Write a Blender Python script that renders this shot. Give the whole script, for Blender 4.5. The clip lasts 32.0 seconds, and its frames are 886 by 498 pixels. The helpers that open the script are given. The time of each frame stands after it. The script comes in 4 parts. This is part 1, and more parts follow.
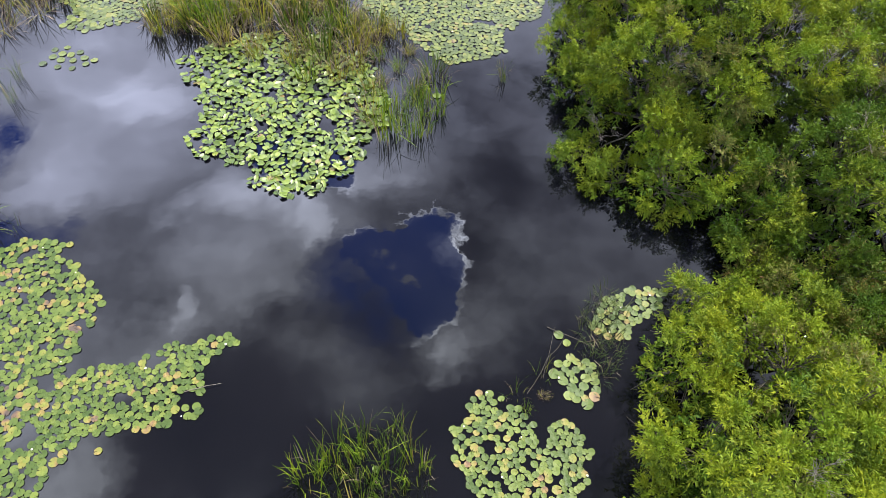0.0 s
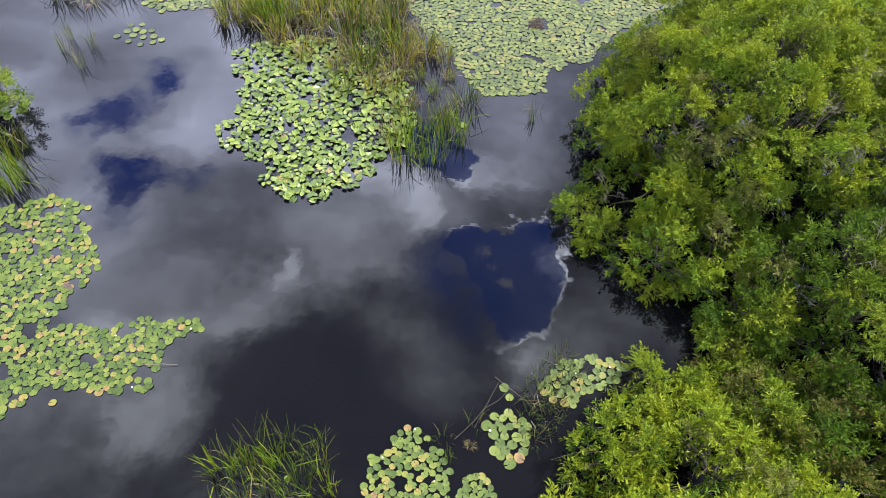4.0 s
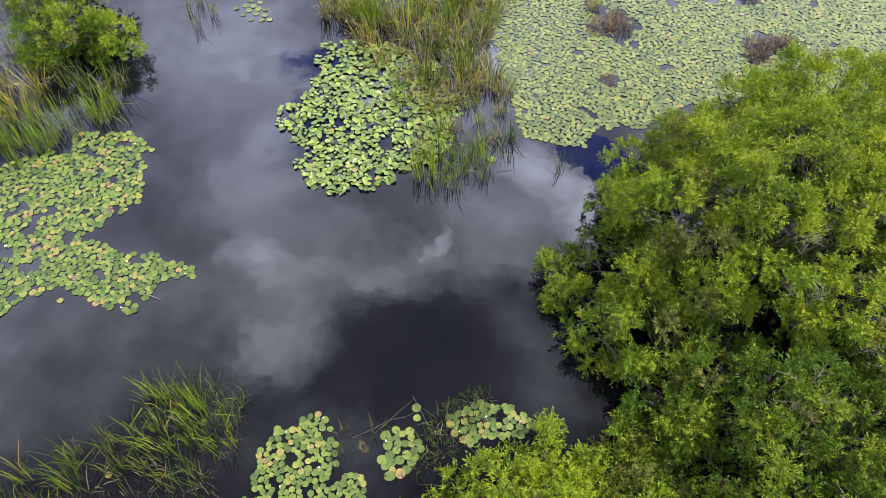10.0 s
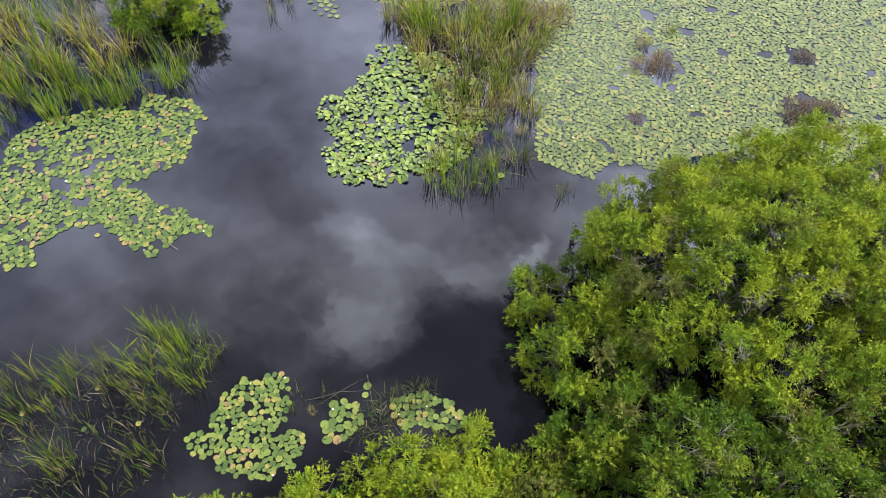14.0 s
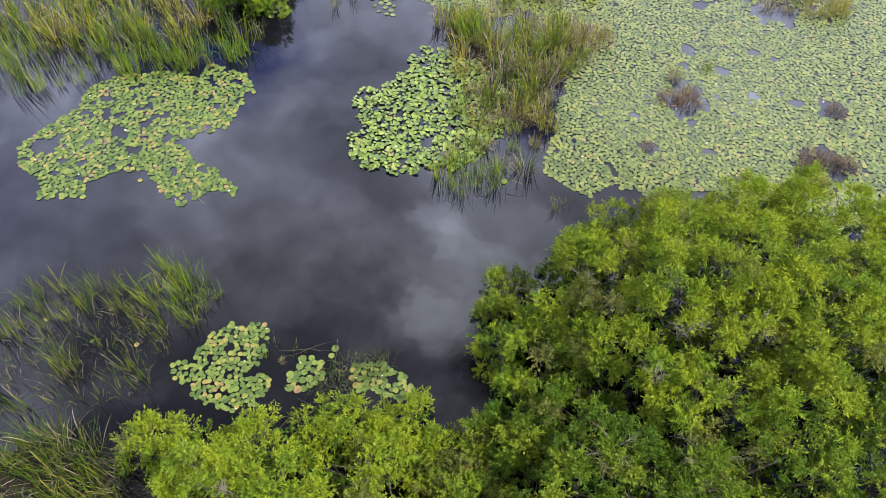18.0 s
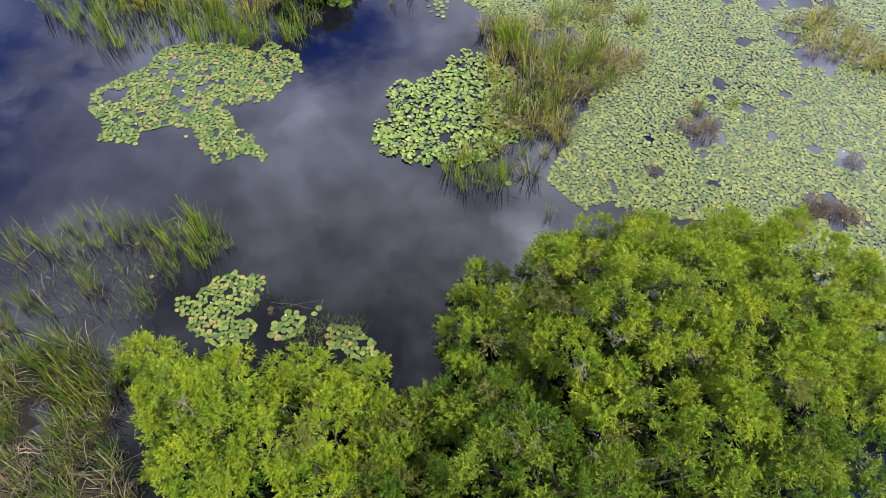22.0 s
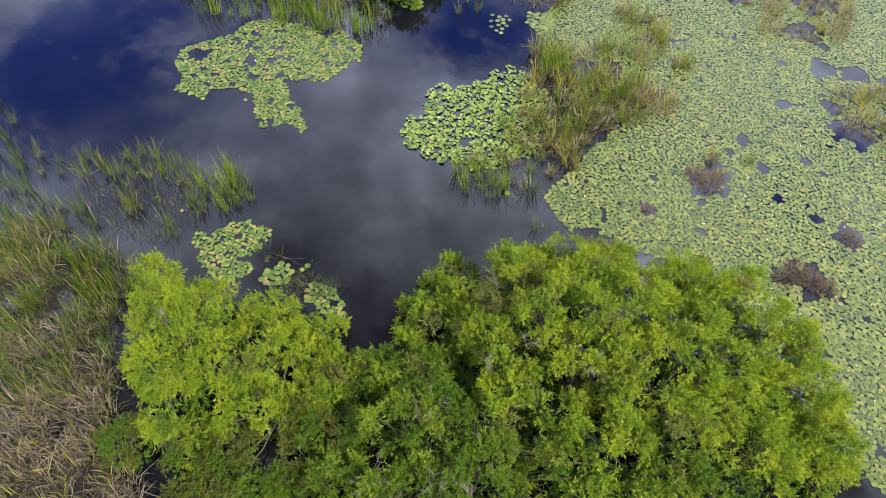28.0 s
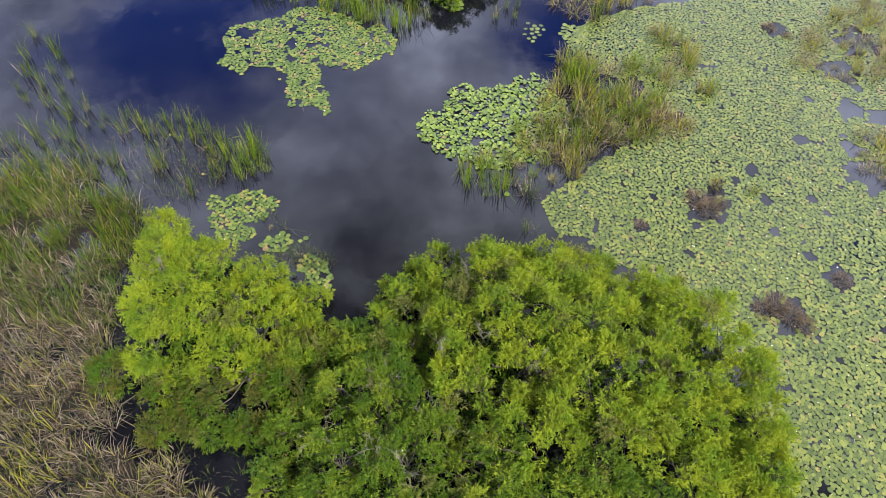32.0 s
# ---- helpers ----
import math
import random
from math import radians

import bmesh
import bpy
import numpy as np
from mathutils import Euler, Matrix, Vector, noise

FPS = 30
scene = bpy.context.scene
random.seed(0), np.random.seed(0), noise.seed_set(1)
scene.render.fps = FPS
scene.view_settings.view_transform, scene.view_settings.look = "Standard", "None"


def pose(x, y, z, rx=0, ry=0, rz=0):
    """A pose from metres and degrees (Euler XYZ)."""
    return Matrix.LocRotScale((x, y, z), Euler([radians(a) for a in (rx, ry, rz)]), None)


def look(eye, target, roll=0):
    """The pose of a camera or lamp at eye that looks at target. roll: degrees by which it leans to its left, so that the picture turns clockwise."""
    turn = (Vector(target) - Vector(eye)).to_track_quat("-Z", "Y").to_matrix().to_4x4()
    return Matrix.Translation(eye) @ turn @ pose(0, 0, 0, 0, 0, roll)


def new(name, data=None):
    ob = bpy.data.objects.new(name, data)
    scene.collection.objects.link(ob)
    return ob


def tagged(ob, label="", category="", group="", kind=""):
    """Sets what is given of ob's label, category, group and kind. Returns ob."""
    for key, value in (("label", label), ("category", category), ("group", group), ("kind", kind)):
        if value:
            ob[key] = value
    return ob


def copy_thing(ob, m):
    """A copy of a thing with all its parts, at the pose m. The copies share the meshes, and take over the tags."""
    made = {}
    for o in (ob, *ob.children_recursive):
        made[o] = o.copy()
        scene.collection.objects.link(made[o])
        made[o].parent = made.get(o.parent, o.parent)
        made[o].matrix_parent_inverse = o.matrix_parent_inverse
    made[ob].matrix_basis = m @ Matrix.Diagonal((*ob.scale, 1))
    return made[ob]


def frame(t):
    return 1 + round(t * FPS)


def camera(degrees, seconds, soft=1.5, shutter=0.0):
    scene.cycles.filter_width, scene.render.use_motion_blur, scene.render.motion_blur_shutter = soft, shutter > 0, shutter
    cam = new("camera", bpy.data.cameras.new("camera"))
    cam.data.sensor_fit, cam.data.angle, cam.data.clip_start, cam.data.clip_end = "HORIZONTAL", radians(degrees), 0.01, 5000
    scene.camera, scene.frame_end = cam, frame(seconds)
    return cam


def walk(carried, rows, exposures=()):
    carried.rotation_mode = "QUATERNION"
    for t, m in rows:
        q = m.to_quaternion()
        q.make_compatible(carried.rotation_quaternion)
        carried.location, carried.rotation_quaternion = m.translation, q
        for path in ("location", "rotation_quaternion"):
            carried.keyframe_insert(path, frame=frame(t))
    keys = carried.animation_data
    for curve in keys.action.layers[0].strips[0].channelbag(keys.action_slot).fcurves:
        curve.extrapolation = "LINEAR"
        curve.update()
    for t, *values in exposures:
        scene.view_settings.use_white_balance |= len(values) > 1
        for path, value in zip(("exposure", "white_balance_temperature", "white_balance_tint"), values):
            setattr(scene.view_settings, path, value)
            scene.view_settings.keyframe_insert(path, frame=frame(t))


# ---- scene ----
from mathutils import kdtree

cam = camera(64.0, 32.0, soft=0.6)
FULL = 1.4
METRES, EYE, TILT, LEAN, TURN = 20.0 * FULL, 10.316 * FULL, -52.728, -0.786, 0.0
ROWS = [
    (0.0, 0.0, 0.0, 0.0, 0.0, 0.0, -0.0),
    (0.5, 0.0151, -0.0004, 0.0037, 1.08, -0.03, -1.42),
    (1.0, 0.028, -0.0003, 0.0074, 2.04, -0.08, -2.65),
    (1.5, 0.0426, -0.0001, 0.0121, 3.1, -0.12, -4.06),
    (2.0, 0.0554, 0.0002, 0.0163, 4.03, -0.18, -5.25),
    (2.5, 0.0702, 0.0003, 0.0215, 5.18, -0.25, -6.74),
    (3.0, 0.0825, 0.0004, 0.0265, 6.15, -0.37, -7.96),
    (3.5, 0.0967, 0.0009, 0.0327, 7.29, -0.53, -9.42),
    (5.5, 0.147, 0.0035, 0.0572, 11.31, -1.46, -14.49),
    (6.0, 0.1584, 0.0039, 0.0636, 12.21, -1.74, -15.58),
    (6.5, 0.1722, 0.0044, 0.07, 13.28, -1.95, -16.85),
    (7.0, 0.1832, 0.0044, 0.0763, 14.16, -2.21, -17.88),
    (7.5, 0.1967, 0.004, 0.0839, 15.47, -2.6, -19.4),
    (8.0, 0.2089, 0.0035, 0.0893, 16.7, -2.97, -20.78),
    (8.5, 0.2235, 0.0023, 0.0981, 18.16, -3.62, -22.34),
    (9.0, 0.2367, 0.0008, 0.1035, 19.39, -4.05, -23.64),
    (9.5, 0.2525, -0.0011, 0.1092, 20.73, -4.55, -25.05),
    (10.0, 0.2658, -0.0027, 0.1155, 21.88, -5.11, -26.17),
    (10.5, 0.2816, -0.0037, 0.1224, 23.23, -5.7, -27.48),
    (11.0, 0.2949, -0.0048, 0.1292, 24.41, -6.21, -28.57),
    (11.5, 0.3096, -0.0065, 0.138, 25.77, -6.91, -29.86),
    (12.0, 0.3223, -0.0079, 0.1458, 27.0, -7.52, -30.93),
    (12.5, 0.3371, -0.0095, 0.1554, 28.36, -8.24, -32.09),
    (13.0, 0.3497, -0.0108, 0.1638, 29.54, -8.86, -33.07),
    (13.5, 0.3638, -0.0121, 0.174, 31.02, -9.69, -34.26),
    (14.0, 0.3759, -0.0127, 0.1822, 32.29, -10.4, -35.22),
    (14.5, 0.39, -0.0133, 0.1919, 33.75, -11.25, -36.32),
    (16.5, 0.4432, -0.016, 0.2277, 39.22, -14.63, -39.95),
    (17.0, 0.457, -0.0164, 0.2375, 40.68, -15.55, -40.81),
    (17.5, 0.4707, -0.0162, 0.2472, 42.17, -16.52, -41.66),
    (18.0, 0.4841, -0.0156, 0.257, 43.69, -17.53, -42.49),
    (18.5, 0.4977, -0.0151, 0.2671, 45.26, -18.58, -43.3),
    (19.0, 0.5108, -0.0146, 0.2775, 46.88, -19.67, -44.08),
    (19.5, 0.5239, -0.0133, 0.2879, 48.5, -20.79, -44.83),
    (20.0, 0.5371, -0.0117, 0.2981, 50.13, -21.9, -45.55),
    (20.5, 0.5494, -0.0102, 0.309, 51.81, -23.12, -46.27),
    (21.0, 0.5615, -0.0091, 0.3205, 53.48, -24.31, -46.92),
    (21.5, 0.5735, -0.0078, 0.3316, 55.21, -25.57, -47.57),
    (22.0, 0.585, -0.0063, 0.3433, 56.99, -26.9, -48.18),
    (22.5, 0.5967, -0.0046, 0.3554, 58.7, -28.13, -48.71),
    (23.0, 0.6078, -0.0037, 0.3678, 60.47, -29.45, -49.27),
    (23.5, 0.6192, -0.002, 0.3804, 62.24, -30.78, -49.78),
    (24.0, 0.6299, 0.0001, 0.3934, 63.99, -32.09, -50.25),
    (24.5, 0.6394, 0.0018, 0.4072, 65.81, -33.49, -50.69),
    (25.0, 0.6483, 0.0037, 0.4208, 67.72, -34.94, -51.12),
    (25.5, 0.657, 0.0067, 0.4335, 69.61, -36.38, -51.51),
    (27.5, 0.6893, 0.0207, 0.4859, 77.04, -42.17, -52.74),
    (28.0, 0.6965, 0.0252, 0.4986, 78.95, -43.66, -52.97),
    (28.5, 0.7036, 0.0295, 0.5114, 80.88, -45.18, -53.17),
    (29.0, 0.7104, 0.0346, 0.5242, 82.78, -46.66, -53.32),
    (29.5, 0.7169, 0.0401, 0.5364, 84.62, -48.09, -53.46),
    (30.0, 0.7233, 0.0453, 0.5491, 86.51, -49.57, -53.56),
    (30.5, 0.7293, 0.05, 0.5621, 88.4, -51.09, -53.65),
    (31.0, 0.735, 0.0549, 0.575, 90.22, -52.53, -53.7),
    (31.5, 0.7404, 0.0603, 0.5874, 92.07, -53.98, -53.72),
    (32.0, 0.7454, 0.0655, 0.5997, 93.85, -55.4, -53.72),
]
walk(cam, [(t, pose(0, 0, EYE, TILT, LEAN, TURN) @ pose(METRES * x, METRES * y, METRES * z, 90 + pitch, roll, yaw)) for t, x, y, z, yaw, pitch, roll in ROWS],
     exposures=[(0.0, 1.40), (16.0, 1.33), (32.0, 1.24)])

# ---- sky, clouds and sun ----
world = bpy.data.worlds.new("cloudy_sky")
scene.world = world
world.use_nodes = True
wt = world.node_tree
wt.nodes.clear()


def wnode(kind, **values):
    n = wt.nodes.new(kind)
    for k, v in values.items():
        setattr(n, k, v)
    return n


def wmath(op, a, b=None, c=None, clamp=False):
    n = wnode("ShaderNodeMath", operation=op, use_clamp=clamp)
    for socket, v in zip(n.inputs, (a, b, c)):
        if v is None:
            continue
        if isinstance(v, (int, float)):
            socket.default_value = v
        else:
            wt.links.new(v, socket)
    return n.outputs[0]


SUN_ELEVATION, SUN_TURN = radians(49.7), radians(43)
sky = wnode("ShaderNodeTexSky", sky_type="NISHITA", sun_disc=False, sun_elevation=SUN_ELEVATION, sun_rotation=radians(47), dust_density=0.2, ozone_density=4.0)
coord = wnode("ShaderNodeTexCoord")
split = wnode("ShaderNodeSeparateXYZ")
wt.links.new(coord.outputs["Generated"], split.inputs[0])
height = wmath("MAXIMUM", split.outputs[2], 0.12)
flat = wnode("ShaderNodeCombineXYZ")
wt.links.new(wmath("DIVIDE", split.outputs[0], height), flat.inputs[0])
wt.links.new(wmath("DIVIDE", split.outputs[1], height), flat.inputs[1])


def wnoise(scale, detail, rough, offset, source=flat):
    m = wnode("ShaderNodeMapping")
    m.inputs["Location"].default_value = offset
    wt.links.new(source.outputs[0], m.inputs[0])
    n = wnode("ShaderNodeTexNoise")
    n.inputs["Scale"].default_value, n.inputs["Detail"].default_value, n.inputs["Roughness"].default_value = scale, detail, rough
    wt.links.new(m.outputs[0], n.inputs["Vector"])
    return n


# the cloud deck: warped so that every edge is ragged
warp = wnoise(5.0, 7, 0.6, (3.1, 1.7, 0.4))
shift = wnode("ShaderNodeVectorMath", operation="MULTIPLY_ADD")
wt.links.new(warp.outputs["Color"], shift.inputs[0])
shift.inputs[1].default_value = (0.30, 0.30, 0)
wt.links.new(flat.outputs[0], shift.inputs[2])


def spot(x, y, w, h, turned, amount, core, rim):
    """A soft oval in the sky, on a plane one unit above the water."""
    m = wnode("ShaderNodeMapping", vector_type="TEXTURE")
    m.inputs["Location"].default_value = (x + 0.15, y + 0.15, 0)
    m.inputs["Rotation"].default_value = (0, 0, radians(turned))
    m.inputs["Scale"].default_value = (w, h, 1)
    wt.links.new(shift.outputs[0], m.inputs[0])
    far = wnode("ShaderNodeVectorMath", operation="LENGTH")
    wt.links.new(m.outputs[0], far.inputs[0])
    ramp = wnode("ShaderNodeMapRange", interpolation_type="SMOOTHSTEP")
    for socket, v in zip(list(ramp.inputs)[1:5], (core, rim, amount, 0.0)):
        socket.default_value = v
    wt.links.new(far.outputs["Value"], ramp.inputs[0])
    return ramp.outputs[0]


# gaps of clear blue with ragged edges: centre, half widths, turn, depth
GAPS = [(-0.045, 0.735, 0.115, 0.14, 8, 1.0), (-0.26, 0.965, 0.13, 0.06, -12, 0.95)]
# puffs of cloud that reach into those gaps
PUFFS = [(-0.135, 0.845, 0.065, 0.03, -8, 0.9), (-0.085, 0.815, 0.035, 0.016, 0, 0.8), (-0.03, 0.885, 0.06, 0.012, 0, 0.7), (0.045, 0.60, 0.05, 0.02, 20, 0.7)]
# wide gaps with soft, hazy edges
SOFT_GAPS = [
    (-0.875, 1.03, 0.065, 0.07, 20, 1.0), (-0.90, 0.91, 0.06, 0.065, 0, 0.9), (-0.75, 0.785, 0.11, 0.05, 12, 1.0), (-0.77, 0.73, 0.045, 0.065, 0, 0.9), (-1.40, -0.24, 0.06, 0.035, 0, 0.7),
    (-1.35, 0.26, 0.21, 0.24, 0, 1.0), (-1.33, -0.62, 0.30, 0.34, 10, 1.0), (-1.2, -0.62, 0.20, 0.22, 0, 0.9), (-1.2, -0.5, 0.5, 0.5, 0, 0.3), (-0.13, 0.69, 0.11, 0.12, 0, 0.9),
    (-1.75, -0.30, 0.25, 0.3, 0, 0.7), (-1.2, -1.2, 0.3, 0.2, 0, 0.7), (-1.52, -0.5, 0.12, 0.2, 0, 0.8),
]
gap = None
for g in GAPS:
    o = spot(*g, 0.55, 1.35)
    gap = o if gap is None else wmath("MAXIMUM", gap, o)
for q in PUFFS:
    gap = wmath("SUBTRACT", gap, spot(*q, 0.4, 1.3), clamp=True)
# sunlit and shaded parts of the clouds: centre, half widths, turn, change
BILLOWS = [
    (-0.68, 1.15, 0.32, 0.26, 0, 1.5), (-0.70, 0.93, 0.15, 0.12, 0, 0.9), (-0.23, 0.83, 0.11, 0.07, 0, 1.4), (0.02, 0.57, 0.06, 0.06, 0, 1.2),
    (-0.13, 0.95, 0.09, 0.06, 0, 1.4), (-0.30, 0.70, 0.22, 0.08, 0, 0.2), (-0.65, 0.46, 0.20, 0.17, 0, 1.5), (-0.52, 0.32, 0.11, 0.08, 0, 0.9), (-0.43, 0.56, 0.10, 0.08, 0, 1.2), (-0.35, 0.73, 0.13, 0.11, 0, 0.8), (-0.50, 0.55, 0.16, 0.12, 0, 0.3), (-0.75, 0.62, 0.16, 0.14, 0, 0.25),
    (-1.05, 0.77, 0.26, 0.22, 0, 0.7), (-1.12, 0.14, 0.13, 0.12, 0, 0.45), (-0.90, 0.10, 0.16, 0.2, 0, 0.25), (-1.28, 0.46, 0.10, 0.10, 0, 0.5), (-1.36, -0.05, 0.12, 0.10, 0, 0.4), (-0.24, 0.86, 0.07, 0.05, 0, 0.9), (-0.41, 0.63, 0.03, 0.04, 0, 0.7), (-0.37, 0.87, 0.11, 0.07, 0, 2.8),
    (0.13, 0.85, 0.16, 0.25, 0, -0.3), (0.14, 1.06, 0.22, 0.28, 0, -1.0), (-0.93, 0.41, 0.13, 0.13, 0, -0.3), (0.0, 0.0, 0.8, 0.8, 0, -0.75), (-0.16, 0.62, 0.14, 0.07, 0, -0.3), (-0.12, 0.42, 0.3, 0.2, 0, -0.3), (-0.28, 0.42, 0.16, 0.16, 0, -0.12),
]
# heads of cloud with a firm edge
LUMPS = [(-0.70, 0.43, 0.07, 0.06, 20, 0.30), (-0.665, 0.45, 0.035, 0.04, 0, 0.25), (-0.46, 0.53, 0.045, 0.03, 30, 0.25), (-0.52, 0.31, 0.07, 0.05, -20, 0.22), (-0.41, 0.635, 0.022, 0.03, 0, 0.45), (-0.22, 0.83, 0.05, 0.035, 0, 0.8), (-0.62, 1.12, 0.08, 0.06, 0, 0.5),
         (-1.07, 0.13, 0.07, 0.06, 0, 0.25), (-0.64, 0.41, 0.04, 0.03, 0, 0.3), (-1.33, -0.72, 0.05, 0.05, 0, 0.3)]
# where the sun lights up the rim of the clouds round the large gap
RIMS = [(-0.15, 0.85, 0.09, 0.06, 0, 6.0), (-0.06, 0.91, 0.13, 0.06, 0, 5.0), (-0.18, 0.84, 0.05, 0.05, 0, 2.0), (0.06, 0.74, 0.05, 0.18, 8, 4.5), (0.03, 0.60, 0.08, 0.05, 0, 2.8), (-0.36, 0.90, 0.10, 0.06, 0, 1.5), (-0.82, 0.98, 0.10, 0.10, 0, 0.7)]
light = wmath("MULTIPLY_ADD", wnoise(3.4, 8, 0.58, (7.7, 2.3, 0)).outputs["Fac"], 3.0, -0.95)
for b in BILLOWS:
    light = wmath("ADD", light, spot(*b, 0.0, 1.3))
# billows within billows, and the edges where one bank of cloud stands before another
fluff = wmath("MULTIPLY_ADD", wnoise(7.5, 5, 0.5, (1.9, 4.1, 0), shift).outputs["Fac"], 1.2, 0.40)
bank = wnode("ShaderNodeMapRange", interpolation_type="SMOOTHSTEP")
for socket, v in zip(list(bank.inputs)[1:5], (0.44, 0.60, 0.86, 1.16)):
    socket.default_value = v
wt.links.new(wnoise(4.4, 6, 0.52, (6.3, 0.9, 0), shift).outputs["Fac"], bank.inputs[0])
light = wmath("MULTIPLY", wmath("MULTIPLY", light, fluff), bank.outputs[0])
for b in LUMPS:
    light = wmath("ADD", light, spot(*b, 0.55, 1.12))
away = wnode("ShaderNodeVectorMath", operation="LENGTH")
wt.links.new(flat.outputs[0], away.inputs[0])
low = wnode("ShaderNodeMapRange", interpolation_type="SMOOTHSTEP")
for socket, v in zip(list(low.inputs)[1:5], (0.5, 1.2, 0.0, 0.55)):
    socket.default_value = v
wt.links.new(away.outputs["Value"], low.inputs[0])
light = wmath("ADD", light, low.outputs[0])
billow = wnoise(3.6, 8, 0.58, (0.2, 5.3, 0))
curl = wnoise(17.0, 7, 0.62, (2.2, 0.3, 0))
dense = wmath("SUBTRACT", wmath("ADD", wmath("MULTIPLY_ADD", billow.outputs["Fac"], 1.35, -0.12), wmath("MULTIPLY_ADD", curl.outputs["Fac"], 0.5, -0.15)), wmath("MULTIPLY", gap, 0.66))
cover = wnode("ShaderNodeMapRange", interpolation_type="SMOOTHSTEP")
for socket, v in zip(list(cover.inputs)[1:5], (0.22, 0.31, 0.14, 1.0)):
    socket.default_value = v
wt.links.new(dense, cover.inputs[0])
# thin edges beside a gap let the sun through
thin = wnode("ShaderNodeMapRange", interpolation_type="SMOOTHSTEP")
for socket, v in zip(list(thin.inputs)[1:5], (0.29, 0.44, 1.0, 0.0)):
    socket.default_value = v
wt.links.new(dense, thin.inputs[0])
rim_light = 0.05
for r in RIMS:
    rim_light = wmath("ADD", spot(*r, 0.3, 1.2), rim_light)
ragged = wmath("MULTIPLY_ADD", wnoise(10.0, 5, 0.6, (4.4, 1.3, 0)).outputs["Fac"], 4.0, -1.3, clamp=True)
light = wmath("SMOOTH_MAX", wmath("MULTIPLY_ADD", wmath("MULTIPLY", thin.outputs[0], ragged), rim_light, light), 0.10, 0.35)
clouded = cover.outputs[0]
soften = wmath("SUBTRACT", wmath("MULTIPLY_ADD", billow.outputs["Fac"], -2.2, 2.9), wmath("MULTIPLY", curl.outputs["Fac"], 1.6), clamp=True)
for g in SOFT_GAPS:
    clouded = wmath("MULTIPLY", clouded, wmath("SUBTRACT", 1.0, wmath("MULTIPLY", spot(*g, 0.25, 1.35), soften)))
shade = wnode("ShaderNodeVectorMath", operation="SCALE")
haze = wnode("ShaderNodeMix", data_type="RGBA")
wt.links.new(wmath("MULTIPLY", low.outputs[0], 1.5), haze.inputs["Factor"])
haze.inputs[6].default_value, haze.inputs[7].default_value = (0.92, 0.98, 1.08, 1), (0.84, 0.90, 1.24, 1)
wt.links.new(haze.outputs[2], shade.inputs[0])
wt.links.new(light, shade.inputs["Scale"])
blue = wnode("ShaderNodeVectorMath", operation="MULTIPLY")
clear = wnode("ShaderNodeMix", data_type="RGBA")
wt.links.new(wmath("MULTIPLY", low.outputs[0], 1.8), clear.inputs["Factor"])
clear.inputs[6].default_value, clear.inputs[7].default_value = (0.015, 0.044, 0.105, 1), (0.013, 0.054, 0.195, 1)
wt.links.new(clear.outputs[2], blue.inputs[1])
wt.links.new(sky.outputs[0], blue.inputs[0])
mixed = wnode("ShaderNodeMix", data_type="RGBA")
wt.links.new(clouded, mixed.inputs["Factor"])
wt.links.new(blue.outputs[0], mixed.inputs[6])
wt.links.new(shade.outputs[0], mixed.inputs[7])
back = wnode("ShaderNodeBackground")
back.inputs["Strength"].default_value = 1.0
wt.links.new(mixed.outputs[2], back.inputs[0])
wt.links.new(back.outputs[0], wnode("ShaderNodeOutputWorld").inputs[0])

sun = new("sun", bpy.data.lights.new("sun", "SUN"))
sun.data.energy, sun.data.angle, sun.data.color = 4.2, radians(1.5), (1.0, 0.95, 0.86)
sun_way = Vector((math.cos(SUN_TURN) * math.cos(SUN_ELEVATION), math.sin(SUN_TURN) * math.cos(SUN_ELEVATION), math.sin(SUN_ELEVATION)))
sun.matrix_world = look(sun_way * 60, (0, 0, 0))


